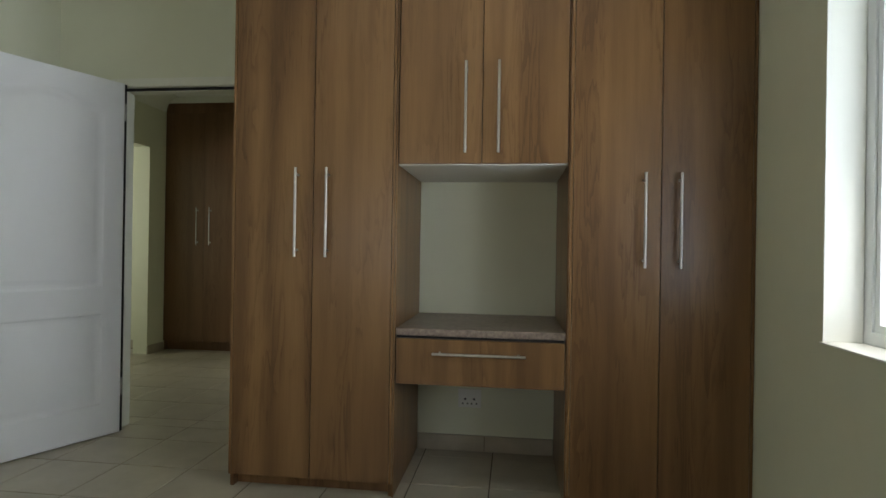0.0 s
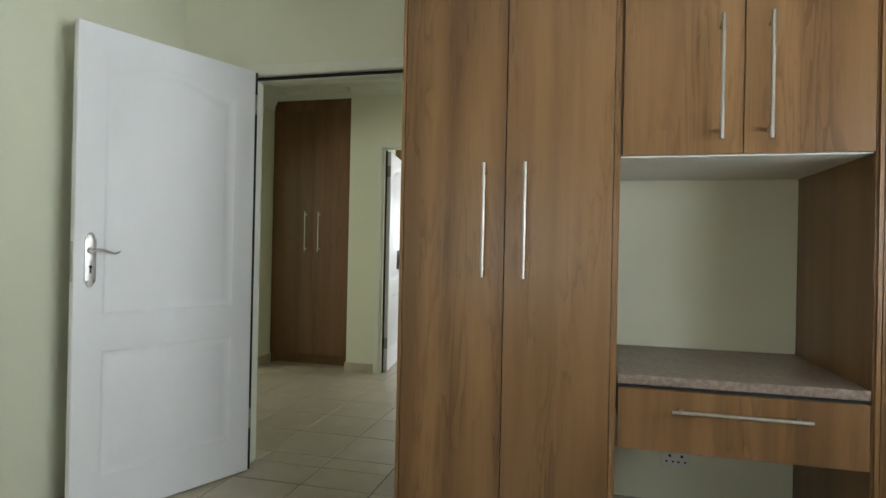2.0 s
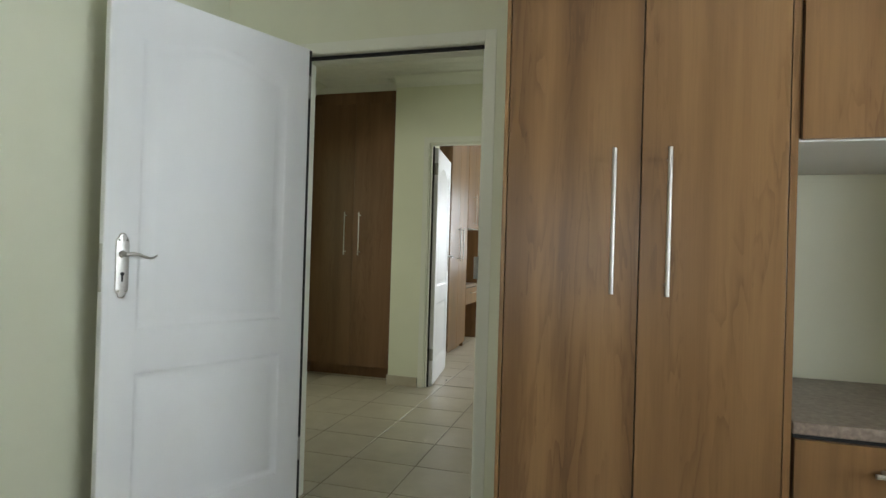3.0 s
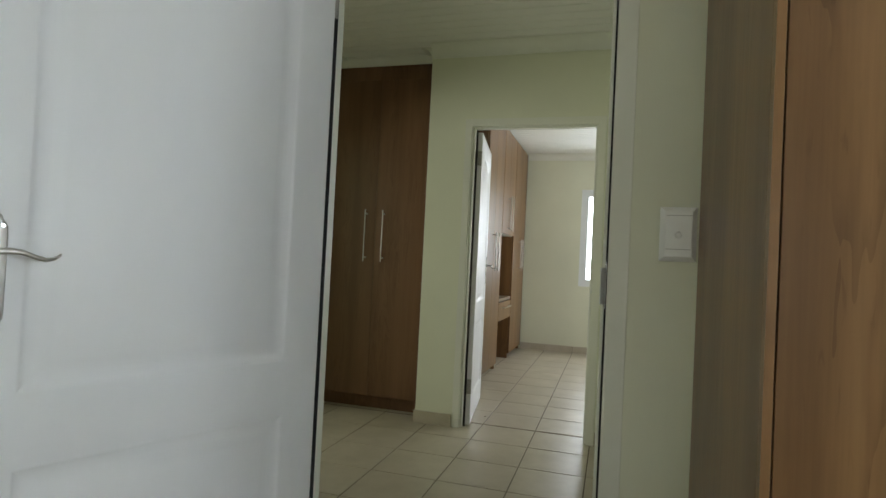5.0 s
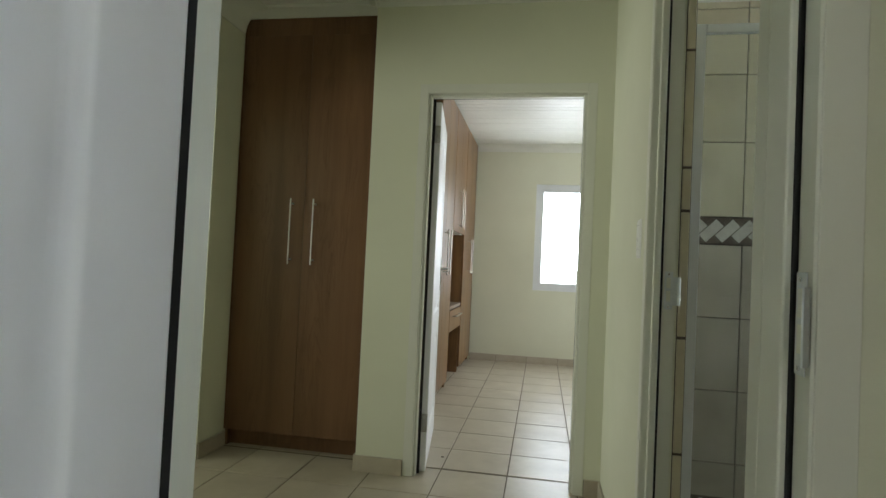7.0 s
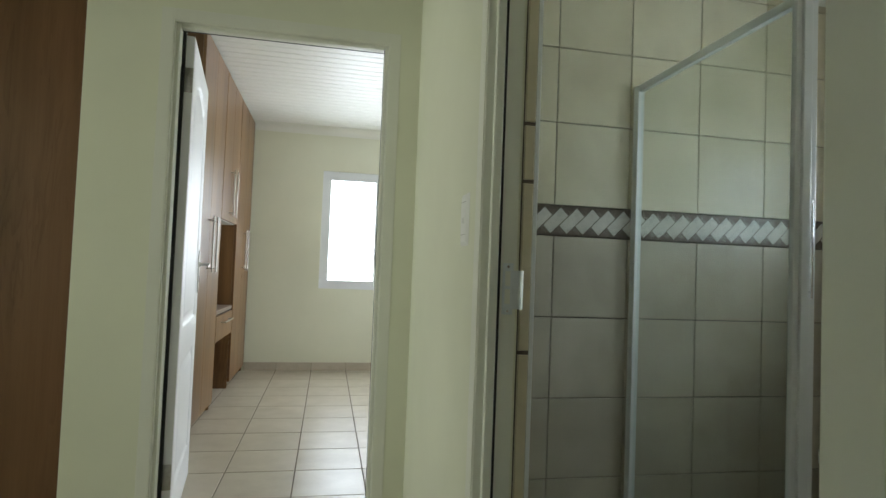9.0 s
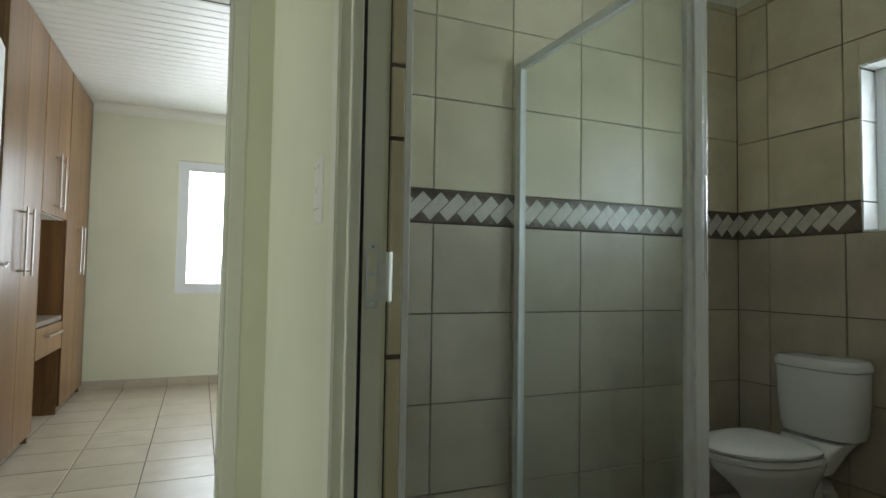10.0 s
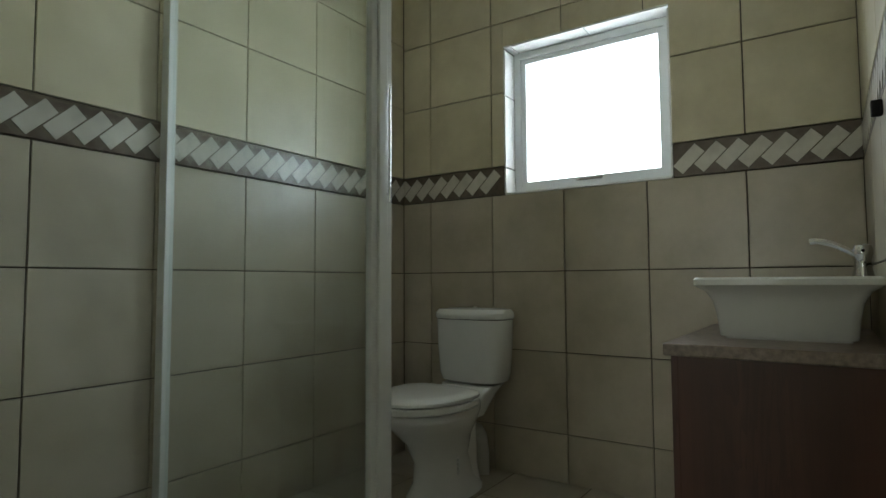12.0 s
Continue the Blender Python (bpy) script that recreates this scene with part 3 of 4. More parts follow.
door_leaf("white moulded two-panel door, open into the bedroom", 0.80, 2.005, pose(hx, hy, 0.008, 0, 0, ang) @ Matrix.Diagonal((1, -1, 1, 1)) @ Matrix.Translation((0, 0.0, 0)), True)
door_leaf("white moulded two-panel door, open against the second wardrobe", 0.79, 2.02, pose(-2.120, 5.955, 0.008, 0, 0, 97.5) @ Matrix.Translation((0, -0.04, 0)))


# ---- fitted cupboards ----
def bar_handle(parent, x, y, z, length, vertical=True, out=-1, stand=0.038, radius=0.006):
    """Round steel bar on two posts, standing out along y."""
    bm = bmesh.new()
    yb = y + out * stand
    a = (x, yb, z) if vertical else (x - length / 2, yb, z)
    b = (x, yb, z + length) if vertical else (x + length / 2, yb, z)
    rod(bm, a, b, radius, 14)
    for u in (0.075, 0.925):
        c = Vector(a).lerp(Vector(b), u)
        rod(bm, (c.x, y, c.z), (c.x, yb, c.z), 0.005, 10)
    return part("handle", bm, STEEL, parent, "brushed steel bar handle", True)


DOOR_T = 0.018


def door_panel(parent, x0, x1, z0, z1, mat, y=0.0, name="door"):
    return part(name, boxes((x0, x1, y - DOOR_T, y, z0, z1), bevel=0.0012), mat, parent)


def wardrobe(name, label, width, top, mat, m, depth=0.6, z0=0.06, handles=(1.044, 0.392), split=None, group="fitted wardrobes", gap=0.0015, bar=0.006):
    """Two-door wardrobe in its own axes: front plane y 0, x from 0 to width, depth towards +y."""
    ob = thing(name, label, "wardrobe", group, m)
    e = 0.016
    part("side_panel", boxes((0, e, 0.002, depth, 0, top)), mat, ob)
    part("side_panel", boxes((width - e, width, 0.002, depth, 0, top)), mat, ob)
    part("bottom_panel", boxes((e, width - e, 0.01, depth, z0, z0 + 0.018)), mat, ob)
    part("top_panel", boxes((e, width - e, 0.01, depth, top - 0.018, top)), mat, ob)
    part("back_panel", boxes((e, width - e, depth - 0.01, depth, z0 + 0.018, top - 0.018)), mat, ob)
    part("side_edge", boxes((0, 0.012, -DOOR_T, 0.001, 0.0 if z0 < 0.02 else z0, top)), mat, ob)
    part("side_edge", boxes((width - 0.012, width, -DOOR_T, 0.001, z0, top)), mat, ob)
    part("plinth", boxes((e, width - e, 0.045, 0.06, 0, z0 - 0.002)), mat, ob)
    # black sheet that paints the shade seen between the doors
    part("inner_shadow", boxes((0.012, width - 0.012, 0.0015, 0.0035, z0 + 0.002, top - 0.01)), BLACK_AND_SHADE, ob, "black sheet for the shade behind the doors")
    mid = split or width / 2
    d1 = door_panel(ob, 0.0145, mid - gap, z0, top - 0.004, mat)
    d2 = door_panel(ob, mid + gap, width - 0.0145, z0, top - 0.004, mat)
    for d, x in ((d1, mid - 0.070), (d2, mid + 0.070)):
        bar_handle(d, x, -DOOR_T, handles[0], handles[1], radius=bar)
    return ob


def dressing_unit(label, width, top, mat, m, depth=0.62):
    """Open dressing table between wardrobes: upper cupboard, worktop and drawer."""
    ob = thing("dressing_table", label, "dressing table", "fitted wardrobes", m)
    e = 0.016
    upper = part("upper_cupboard", boxes((e, width - e, depth - 0.012, depth, 1.462, top)), mat, ob)
    part("side_panel", boxes((0, e, 0.004, depth, 1.462, top)), mat, upper)
    part("side_panel", boxes((width - e, width, 0.004, depth, 1.462, top)), mat, upper)
    part("top_panel", boxes((e, width - e, 0.004, depth - 0.013, top - 0.018, top)), mat, upper)
    part("underside", boxes((0.0, width, 0.004, depth, 1.452, 1.461)), MELAMINE, ob, "white melamine underside")
    # black sheet as painted shade behind the upper doors
    part("inner_shadow", boxes((0.004, width - 0.004, 0.0008, 0.0035, 1.463, top - 0.01)), BLACK_AND_SHADE, upper)
    d1 = door_panel(upper, 0.004, width / 2 - 0.0015, 1.456, top - 0.004, mat)
    d2 = door_panel(upper, width / 2 + 0.0015, width - 0.004, 1.456, top - 0.004, mat)
    bar_handle(d1, width / 2 - 0.070, -DOOR_T, 1.497, 0.388)
    bar_handle(d2, width / 2 + 0.070, -DOOR_T, 1.497, 0.388)
    part("worktop", boxes((0.0, width, -0.012, depth, 0.709, 0.741), bevel=0.004), TOP, ob, "mottled brown laminate worktop")
    part("drawer_box", boxes((0.02, width - 0.02, 0.004, depth - 0.05, 0.52, 0.69)), mat, ob)
    dr = part("drawer", boxes((0.004, width - 0.004, -DOOR_T, 0.0, 0.500, 0.698), bevel=0.0012), mat, ob)
    # black strip in place of the shade between drawer and worktop
    part("gap", boxes((0.003, width - 0.003, -0.004, 0.003, 0.6985, 0.7085)), BLACK_AND_SHADE, ob)
    bar_handle(dr, width / 2, -DOOR_T, 0.640, 0.396, vertical=False)
    return ob


TOPZ = 2.58
FRONT = 2.955 + DOOR_T
wardrobe("wardrobe", "tall brown wood-grain wardrobe with two doors beside the doorway", 0.748, TOPZ, WALNUT, pose(-0.990, FRONT, 0), 0.62, split=0.378)
table = dressing_unit("brown wood-grain dressing table with drawer and upper cupboard", 0.728, TOPZ, WALNUT, pose(-0.232, FRONT, 0))
wardrobe("wardrobe", "tall brown wood-grain wardrobe with two doors beside the window", 0.738, TOPZ, WALNUT, pose(0.504, FRONT, 0), 0.62, handles=(1.022, 0.39))
for x in (-0.009, 0.729):
    part("infill_panel", boxes((x, x + 0.0065, -0.010, 3.598 - FRONT, 0, TOPZ)), WALNUT, table, "narrow wood-grain panel beside the wardrobe")
tagged(new("ceiling_filler", mesh_of("ceiling_filler", boxes((-0.990, 1.243, FRONT + 0.004, FRONT + 0.02, TOPZ, CEILING - 0.002)), WALNUT)), "brown wood-grain filler above the wardrobes", "panel")

# passage cupboard, in its recess
pc = wardrobe("cupboard", "tall dark brown cupboard built into the passage recess", 0.872, 2.575, DARK_WOOD, pose(-3.326, 6.055, 0), 0.58, 0.10, (1.095, 0.383), 0.436, "passage cupboard", 0.0008, 0.0042)

part("top_filler", boxes((0.012, 0.86, -DOOR_T - 0.001, 0.0, 2.455, 2.574)), DARK_WOOD, pc)

# second bedroom: the same set along the side wall, turned to face the room
def turn(y0):
    return pose(-2.33 - DOOR_T, y0, 0, 0, 0, 90)


X2 = 2.60
wardrobe("wardrobe", "tall brown wood-grain wardrobe near the second bedroom door", 0.80, X2, WALNUT, turn(7.33), 0.58)
dressing_unit("brown wood-grain dressing table of the second bedroom", 0.74, X2, WALNUT, turn(8.14))
wardrobe("wardrobe", "tall brown wood-grain wardrobe by the far wall", 0.88, X2, WALNUT, turn(8.89), 0.58)


# ---- switches and socket ----
def wall_switch(label, m, w=0.078, h=0.135):
    """Light switch, facing -y, its centre at the origin."""
    ob = thing("light_switch", label, "light switch", "light switches", m)
    bm = bmesh.new()
    ring = lambda a, b, y: [(-a, y, -b), (a, y, -b), (a, y, b), (-a, y, b)]
    loft(bm, [ring(w / 2, h / 2, 0.0), ring(w / 2, h / 2, -0.003), ring(w / 2 - 0.011, h / 2 - 0.011, -0.0145), ring(w / 2 - 0.013, h / 2 - 0.013, -0.0152)])
    part("base", bm, PLASTIC, ob)
    pl = part("plate", boxes((-w / 2 + 0.013, w / 2 - 0.013, -0.0168, -0.0150, -h / 2 + 0.030, h / 2 - 0.022), bevel=0.0006), PLASTIC, ob)
    for z in (-h / 2 + 0.0292, h / 2 - 0.0212):
        part("seam", boxes((-w / 2 + 0.013, w / 2 - 0.013, -0.0158, -0.0150, z - 0.0007, z + 0.0007)), HINGE, ob)
    bm = bmesh.new()
    rod(bm, (0, -0.0166, -0.002), (0, -0.0215, -0.002), 0.0085, 20, 0.0075)
    box(bm, -0.0045, 0.0045, -0.0238, -0.0205, -0.006, 0.0035, bevel=0.0015)
    part("rocker", bm, PLASTIC, pl, "", True)
    return ob


wall_switch("white plastic light switch on the bedroom wall", pose(-1.036, Y_WALL, 1.218), 0.084, 0.132)
wall_switch("white plastic light switch on the passage wall", pose(X_PASS, 4.96, 1.255, 0, 0, -90) @ Matrix.Diagonal((1, 0.40, 1, 1)))

sk = thing("wall_socket", "white double power socket under the dressing table", "socket", at=pose(0.050, Y_WALL, 0.285))
part("plate", boxes((-0.062, 0.062, -0.010, 0, -0.05, 0.05), bevel=0.004), PLASTIC, sk, "", True)
for k, x in enumerate((-0.024, 0.024)):
    bm = bmesh.new()
    rod(bm, (x, -0.0098, -0.004), (x, -0.0112, -0.004), 0.006, 12)
    for dx in (-0.013, 0.013):
        rod(bm, (x + dx, -0.0098, -0.028), (x + dx, -0.0112, -0.028), 0.0045, 12)
    part("pin_holes", bm, BLACK_AND_SHADE, sk, "three round pin holes")
for x in (-0.035, 0.035):
    part("rocker", boxes((x - 0.008, x + 0.008, -0.0135, -0.0095, 0.02, 0.036), bevel=0.0015), PLASTIC, sk)

# ---- windows ----
def window(name, label, width, height, m, mullions=(), frame=0.045, handle=False):
    """White aluminium window, in its own axes: x from 0 to width, z from 0 to height, room at -y."""
    ob = thing(name, label, "window", at=m)
    ob["kind"] = "structure"
    f = frame
    part("window_frame", boxes((0, width, 0, 0.05, 0, f), (0, width, 0, 0.05, height - f, height), (0, f, 0.0005, 0.0495, f, height - f), (width - f, width, 0.0005, 0.0495, f, height - f)), ALU, ob)
    xs = [f, *mullions, width - f]
    for x in mullions:
        part("mullion", boxes((x - 0.022, x + 0.022, 0.001, 0.049, f, height - f)), ALU, ob)
    for a, b in zip(xs, xs[1:]):
        a, b = a + (0.022 if a in mullions else 0), b - (0.022 if b in mullions else 0)
        s = 0.024
        sash = part("sash", boxes((a, b, 0.008, 0.036, f, f + s), (a, b, 0.008, 0.036, height - f - s, height - f), (a, a + s, 0.0085, 0.0355, f + s, height - f - s), (b - s, b, 0.0085, 0.0355, f + s, height - f - s)), ALU, ob)
        pane = part("pane", boxes((a + s - 0.004, b - s + 0.004, 0.020, 0.024, f + s - 0.004, height - f - s + 0.004)), GLASS, sash)
        pane.visible_shadow = False
        if handle:
            c = (a + b) / 2
            bm = boxes((c - 0.06, c + 0.06, -0.004, 0.008, f + 0.006, f + 0.018), bevel=0.003)
            part("stay", bm, HINGE, sash, "grey metal window stay", True)
    return ob


window("window_1", "white aluminium bedroom window in a deep opening", W1[1] - W1[0], W1[3] - W1[2], pose(X_RIGHT + 0.118, W1[1], W1[2], 0, 0, -90), (0.55, 1.08))
window("window_2", "white aluminium window of the second bedroom", W2[1] - W2[0], W2[3] - W2[2], pose(W2[0], Y_FAR + 0.02, W2[2]), (0.625,), 0.068)
window("window_3", "white aluminium top-hung bathroom window", BW[1] - BW[0] - 0.02, BW[3] - BW[2] - 0.02, pose(BATH[1] + 0.10, BW[1] - 0.01, BW[2] + 0.01, 0, 0, -90), (), 0.035, True)
structure("window_sill", boxes((X_RIGHT - 0.01, X_RIGHT + 0.118, W1[0], W1[1] - 0.001, W1[2] - 0.0, W1[2] + 0.006), bevel=0.002), CEIL, "white painted inner sill of the bedroom window", "window sill")

for nm, bx, words in (
        ("window_reveal_far", (X_RIGHT, X_RIGHT + 0.117, W1[1] - 0.005, W1[1] - 0.0005, W1[2] + 0.007, W1[3] - 0.001), "white plastered reveal of the bedroom window"),
        ("window_reveal_near", (X_RIGHT, X_RIGHT + 0.117, W1[0] + 0.0005, W1[0] + 0.005, W1[2] + 0.007, W1[3] - 0.001), "white plastered reveal of the bedroom window"),
        ("window_reveal_head", (X_RIGHT, X_RIGHT + 0.117, W1[0] + 0.006, W1[1] - 0.006, W1[3] - 0.005, W1[3] - 0.0005), "white plastered head of the bedroom window")):
    structure(nm, boxes(bx), CEIL, words, "trim")

# ---- dark crumb on the tiles by the second doorway ----
bm = bmesh.new()
bmesh.ops.create_icosphere(bm, subdivisions=2, radius=0.008)
bmesh.ops.scale(bm, vec=(1.0, 0.7, 0.45), verts=bm.verts[:])
tagged(new("pebble", mesh_of("pebble", bm, BLACK_AND_SHADE)), "small dark pebble lying on the floor tiles", "pebble").location = (-2.03, 6.23, 0.0035)


# ---- bathroom fittings ----
def shower():
    ob = thing("shower_enclosure", "glass shower enclosure with white aluminium frame", "shower")
    x, y0, y1, top = -0.130, 4.98, 5.930, 2.01
    xl = BATH[0] + 0.002
    part("corner_post", boxes((x - 0.022, x + 0.010, y0 - 0.022, y0 + 0.012, 0.0, top), bevel=0.003), SATIN, ob)
    part("seal_strip", boxes((x + 0.012, x + 0.032, y0 - 0.016, y0 + 0.006, 0.0, top), bevel=0.003), SATIN, ob)
    part("door_stile", boxes((x - 0.044, x - 0.024, y0 - 0.016, y0 + 0.006, 0.04, top), bevel=0.003), SATIN, ob)
    part("wall_channel", boxes((x - 0.017, x + 0.017, y1 - 0.030, y1 + 0.014, 0.0, top), bevel=0.003), SATIN, ob)
    part("wall_profile", boxes((xl, xl + 0.032, y0 - 0.024, y0 + 0.010, 0.0, top), bevel=0.003), SATIN, ob)
    part("hinge_stile", boxes((xl + 0.034, xl + 0.070, y0 - 0.018, y0 + 0.004, 0.0, top), bevel=0.003), SATIN, ob)
    part("top_rail", boxes((x - 0.014, x + 0.014, y0 + 0.013, y1 - 0.031, top - 0.032, top), bevel=0.003), SATIN, ob)
    part("top_rail", boxes((xl + 0.071, x - 0.045, y0 - 0.016, y0 + 0.008, top - 0.032, top), bevel=0.003), SATIN, ob)
    part("bottom_rail", boxes((x - 0.014, x + 0.014, y0 + 0.013, y1 - 0.031, 0.0, 0.04), bevel=0.003), SATIN, ob)
    part("bottom_rail", boxes((xl + 0.071, x - 0.045, y0 - 0.016, y0 + 0.008, 0.0, 0.04), bevel=0.003), SATIN, ob)
    g1 = part("glass_panel", boxes((x - 0.003, x + 0.003, y0 + 0.012, y1 - 0.029, 0.038, top - 0.03)), SHOWER_GLASS, ob, "clear side glass")
    g2 = part("glass_door", boxes((xl + 0.069, x - 0.043, y0 - 0.007, y0 - 0.001, 0.038, top - 0.03)), SHOWER_GLASS, ob, "clear glass door")
    g1.visible_shadow = g2.visible_shadow = False
    # bright highlight along the post's seal, modelled as a thin chrome rod
    bm = bmesh.new()
    rod(bm, (x + 0.006, y0 - 0.030, 1.08), (x + 0.006, y0 - 0.030, 1.37), 0.0035, 12)
    rod(bm, (x + 0.006, y0 - 0.030, 1.10), (x + 0.006, y0 - 0.020, 1.10), 0.003, 8)
    rod(bm, (x + 0.006, y0 - 0.030, 1.35), (x + 0.006, y0 - 0.020, 1.35), 0.003, 8)
    part("post_highlight", bm, CHROME, ob, "slim chrome rod for the highlight on the post seal", True)


shower()

sh = thing("shower_fitting", "small chrome shower head on a short wall arm", "shower head", at=pose(BATH[0], 5.45, 2.30))
bm = bmesh.new()
rod(bm, (0, 0, 0.02), (0.008, 0, 0.02), 0.028, 20)
part("wall_flange", bm, CHROME, sh, "", True)
bm = bmesh.new()
rod(bm, (0.006, 0, 0.02), (0.085, 0, 0.012), 0.0085, 12)
rod(bm, (0.083, 0, 0.013), (0.112, 0, -0.006), 0.0085, 12)
part("arm", bm, CHROME, sh, "", True)
bm = bmesh.new()
rod(bm, (0.108, 0, -0.002), (0.128, 0, -0.022), 0.012, 18, 0.027)
rod(bm, (0.128, 0, -0.022), (0.136, 0, -0.030), 0.027, 18, 0.026)
part("rose", bm, CHROME, sh, "", True)


def oval(cx, cy, rx_front, rx_back, ry, z, n=36, square=2.0, back=None):
    """Toilet-shaped ring: long towards -x."""
    pts = []
    for k in range(n):
        a = 2 * math.pi * k / n
        c, s = math.cos(a), math.sin(a)
        rx, p = (rx_back, back or square) if c > 0 else (rx_front, square)
        pts.append((cx + rx * math.copysign(abs(c) ** (2 / p), c), cy + ry * math.copysign(abs(s) ** (2 / p), s), z))
    return pts


def toilet():
    """Close-coupled toilet, back to the wall at x 0, facing -x, centred on y 0."""
    ob = thing("toilet", "white close-coupled ceramic toilet with closed lid", "toilet", at=pose(BATH[1], 5.445, 0))
    bm = bmesh.new()
    loft(bm, [oval(-0.35, 0, 0.21, 0.19, 0.120, 0.0, square=2.6), oval(-0.35, 0, 0.208, 0.188, 0.119, 0.018, square=2.6), oval(-0.36, 0, 0.182, 0.17, 0.100, 0.07),
              oval(-0.38, 0, 0.165, 0.16, 0.085, 0.16), oval(-0.40, 0, 0.19, 0.19, 0.105, 0.24), oval(-0.43, 0, 0.225, 0.22, 0.150, 0.30),
              oval(-0.44, 0, 0.262, 0.23, 0.172, 0.340), oval(-0.44, 0, 0.270, 0.235, 0.179, 0.358), oval(-0.44, 0, 0.271, 0.235, 0.180, 0.378), oval(-0.44, 0, 0.263, 0.228, 0.172, 0.384)])
    bowl = part("bowl", bm, CERAMIC, ob, "", True)
    bm = bmesh.new()
    loft(bm, [oval(-0.475, 0, a, b, c, z, back=3.6) for a, b, c, z in ((0.262, 0.150, 0.188, 0.387), (0.268, 0.155, 0.194, 0.392), (0.268, 0.155, 0.194, 0.408), (0.262, 0.150, 0.189, 0.413))])
    part("seat", bm, SEAT, ob, "white plastic seat", True)
    bm = bmesh.new()
    loft(bm, [oval(-0.475, 0, a, b, c, z, back=3.6) for a, b, c, z in ((0.261, 0.149, 0.188, 0.4165), (0.268, 0.155, 0.194, 0.421), (0.268, 0.155, 0.194, 0.431), (0.258, 0.147, 0.186, 0.438), (0.20, 0.12, 0.14, 0.446), (0.1, 0.06, 0.06, 0.450))])
    part("lid", bm, SEAT, ob, "white plastic lid, closed", True)
    for yy in (-0.075, 0.075):
        bm = bmesh.new()
        rod(bm, (-0.312, yy - 0.02, 0.421), (-0.312, yy + 0.02, 0.421), 0.011, 14)
        part("seat_hinge", bm, SEAT, ob, "white plastic seat hinge", True)
    bm = bmesh.new()
    loft(bm, [oval(-0.25, 0, 0.05, 0.09, 0.10, 0.30, square=4), oval(-0.20, 0, 0.06, 0.13, 0.12, 0.385, square=4), oval(-0.15, 0, 0.06, 0.13, 0.135, 0.421, square=4)])
    part("shelf", bm, CERAMIC, bowl, "", True)
    bm = bmesh.new()
    loft(bm, [oval(-0.26, 0, 0.12, 0.09, 0.098, 0.0, square=2.4), oval(-0.26, 0, 0.118, 0.088, 0.096, 0.03, square=2.4), oval(-0.25, 0, 0.10, 0.075, 0.082, 0.10), oval(-0.24, 0, 0.09, 0.07, 0.074, 0.20), oval(-0.23, 0, 0.08, 0.06, 0.066, 0.30)])
    part("trapway", bm, CERAMIC, bowl, "", True)
    bm = bmesh.new()
    loft(bm, [oval(-0.105, 0, 0.07, 0.085, 0.125, 0.423, square=3.4), oval(-0.105, 0, 0.088, 0.095, 0.153, 0.434, square=3.4), oval(-0.105, 0, 0.097, 0.096, 0.166, 0.47, square=3.4), oval(-0.105, 0, 0.102, 0.096, 0.176, 0.60, square=3.4), oval(-0.105, 0, 0.104, 0.096, 0.179, 0.712, square=3.4)])
    cist = part("cistern", bm, CERAMIC, ob, "", True)
    bm = bmesh.new()
    loft(bm, [oval(-0.105, 0, 0.107, 0.098, 0.182, 0.716, square=3.4), oval(-0.105, 0, 0.110, 0.100, 0.186, 0.722, square=3.4), oval(-0.105, 0, 0.109, 0.099, 0.185, 0.742, square=3.4), oval(-0.105, 0, 0.098, 0.093, 0.173, 0.759, square=3.2), oval(-0.105, 0, 0.06, 0.06, 0.12, 0.764, square=3)])
    # black slab painting the shade under the cistern lid
    part("lid_gap_shade", boxes((-0.18, -0.03, -0.15, 0.15, 0.711, 0.717)), BLACK_AND_SHADE, cist)
    lid = part("cistern_lid", bm, CERAMIC, cist, "", True)
    bm = bmesh.new()
    rod(bm, (-0.105, 0, 0.762), (-0.105, 0, 0.772), 0.02, 24)
    part("flush_button", bm, CHROME, cist, "", True)
    bm = bmesh.new()
    rings = []
    for px, pz, r in ((-0.25, 0.20, 0.045), (-0.19, 0.215, 0.05), (-0.13, 0.21, 0.052), (-0.09, 0.17, 0.05), (-0.075, 0.10, 0.05), (-0.07, 0.0, 0.05)):
        rings.append([(px + r * 0.6 * math.cos(2 * math.pi * k / 16), r * math.sin(2 * math.pi * k / 16), pz + r * 0.5 * math.cos(2 * math.pi * k / 16)) for k in range(16)])
    loft(bm, rings)
    part("waste_pipe", bm, SEAT, ob, "white waste pipe to the floor", True)
    bm = bmesh.new()
    for k in range(4):
        rod(bm, (-0.40, -0.094, 0.10 + 0.017 * k), (-0.40, -0.094, 0.113 + 0.017 * k), 0.0065, 12)
    # white enamel colour paints the glint of the metal bolt
    part("floor_bolt", bm, ALU, bowl, "threaded metal bolt, white in place of its glint", True)


toilet()


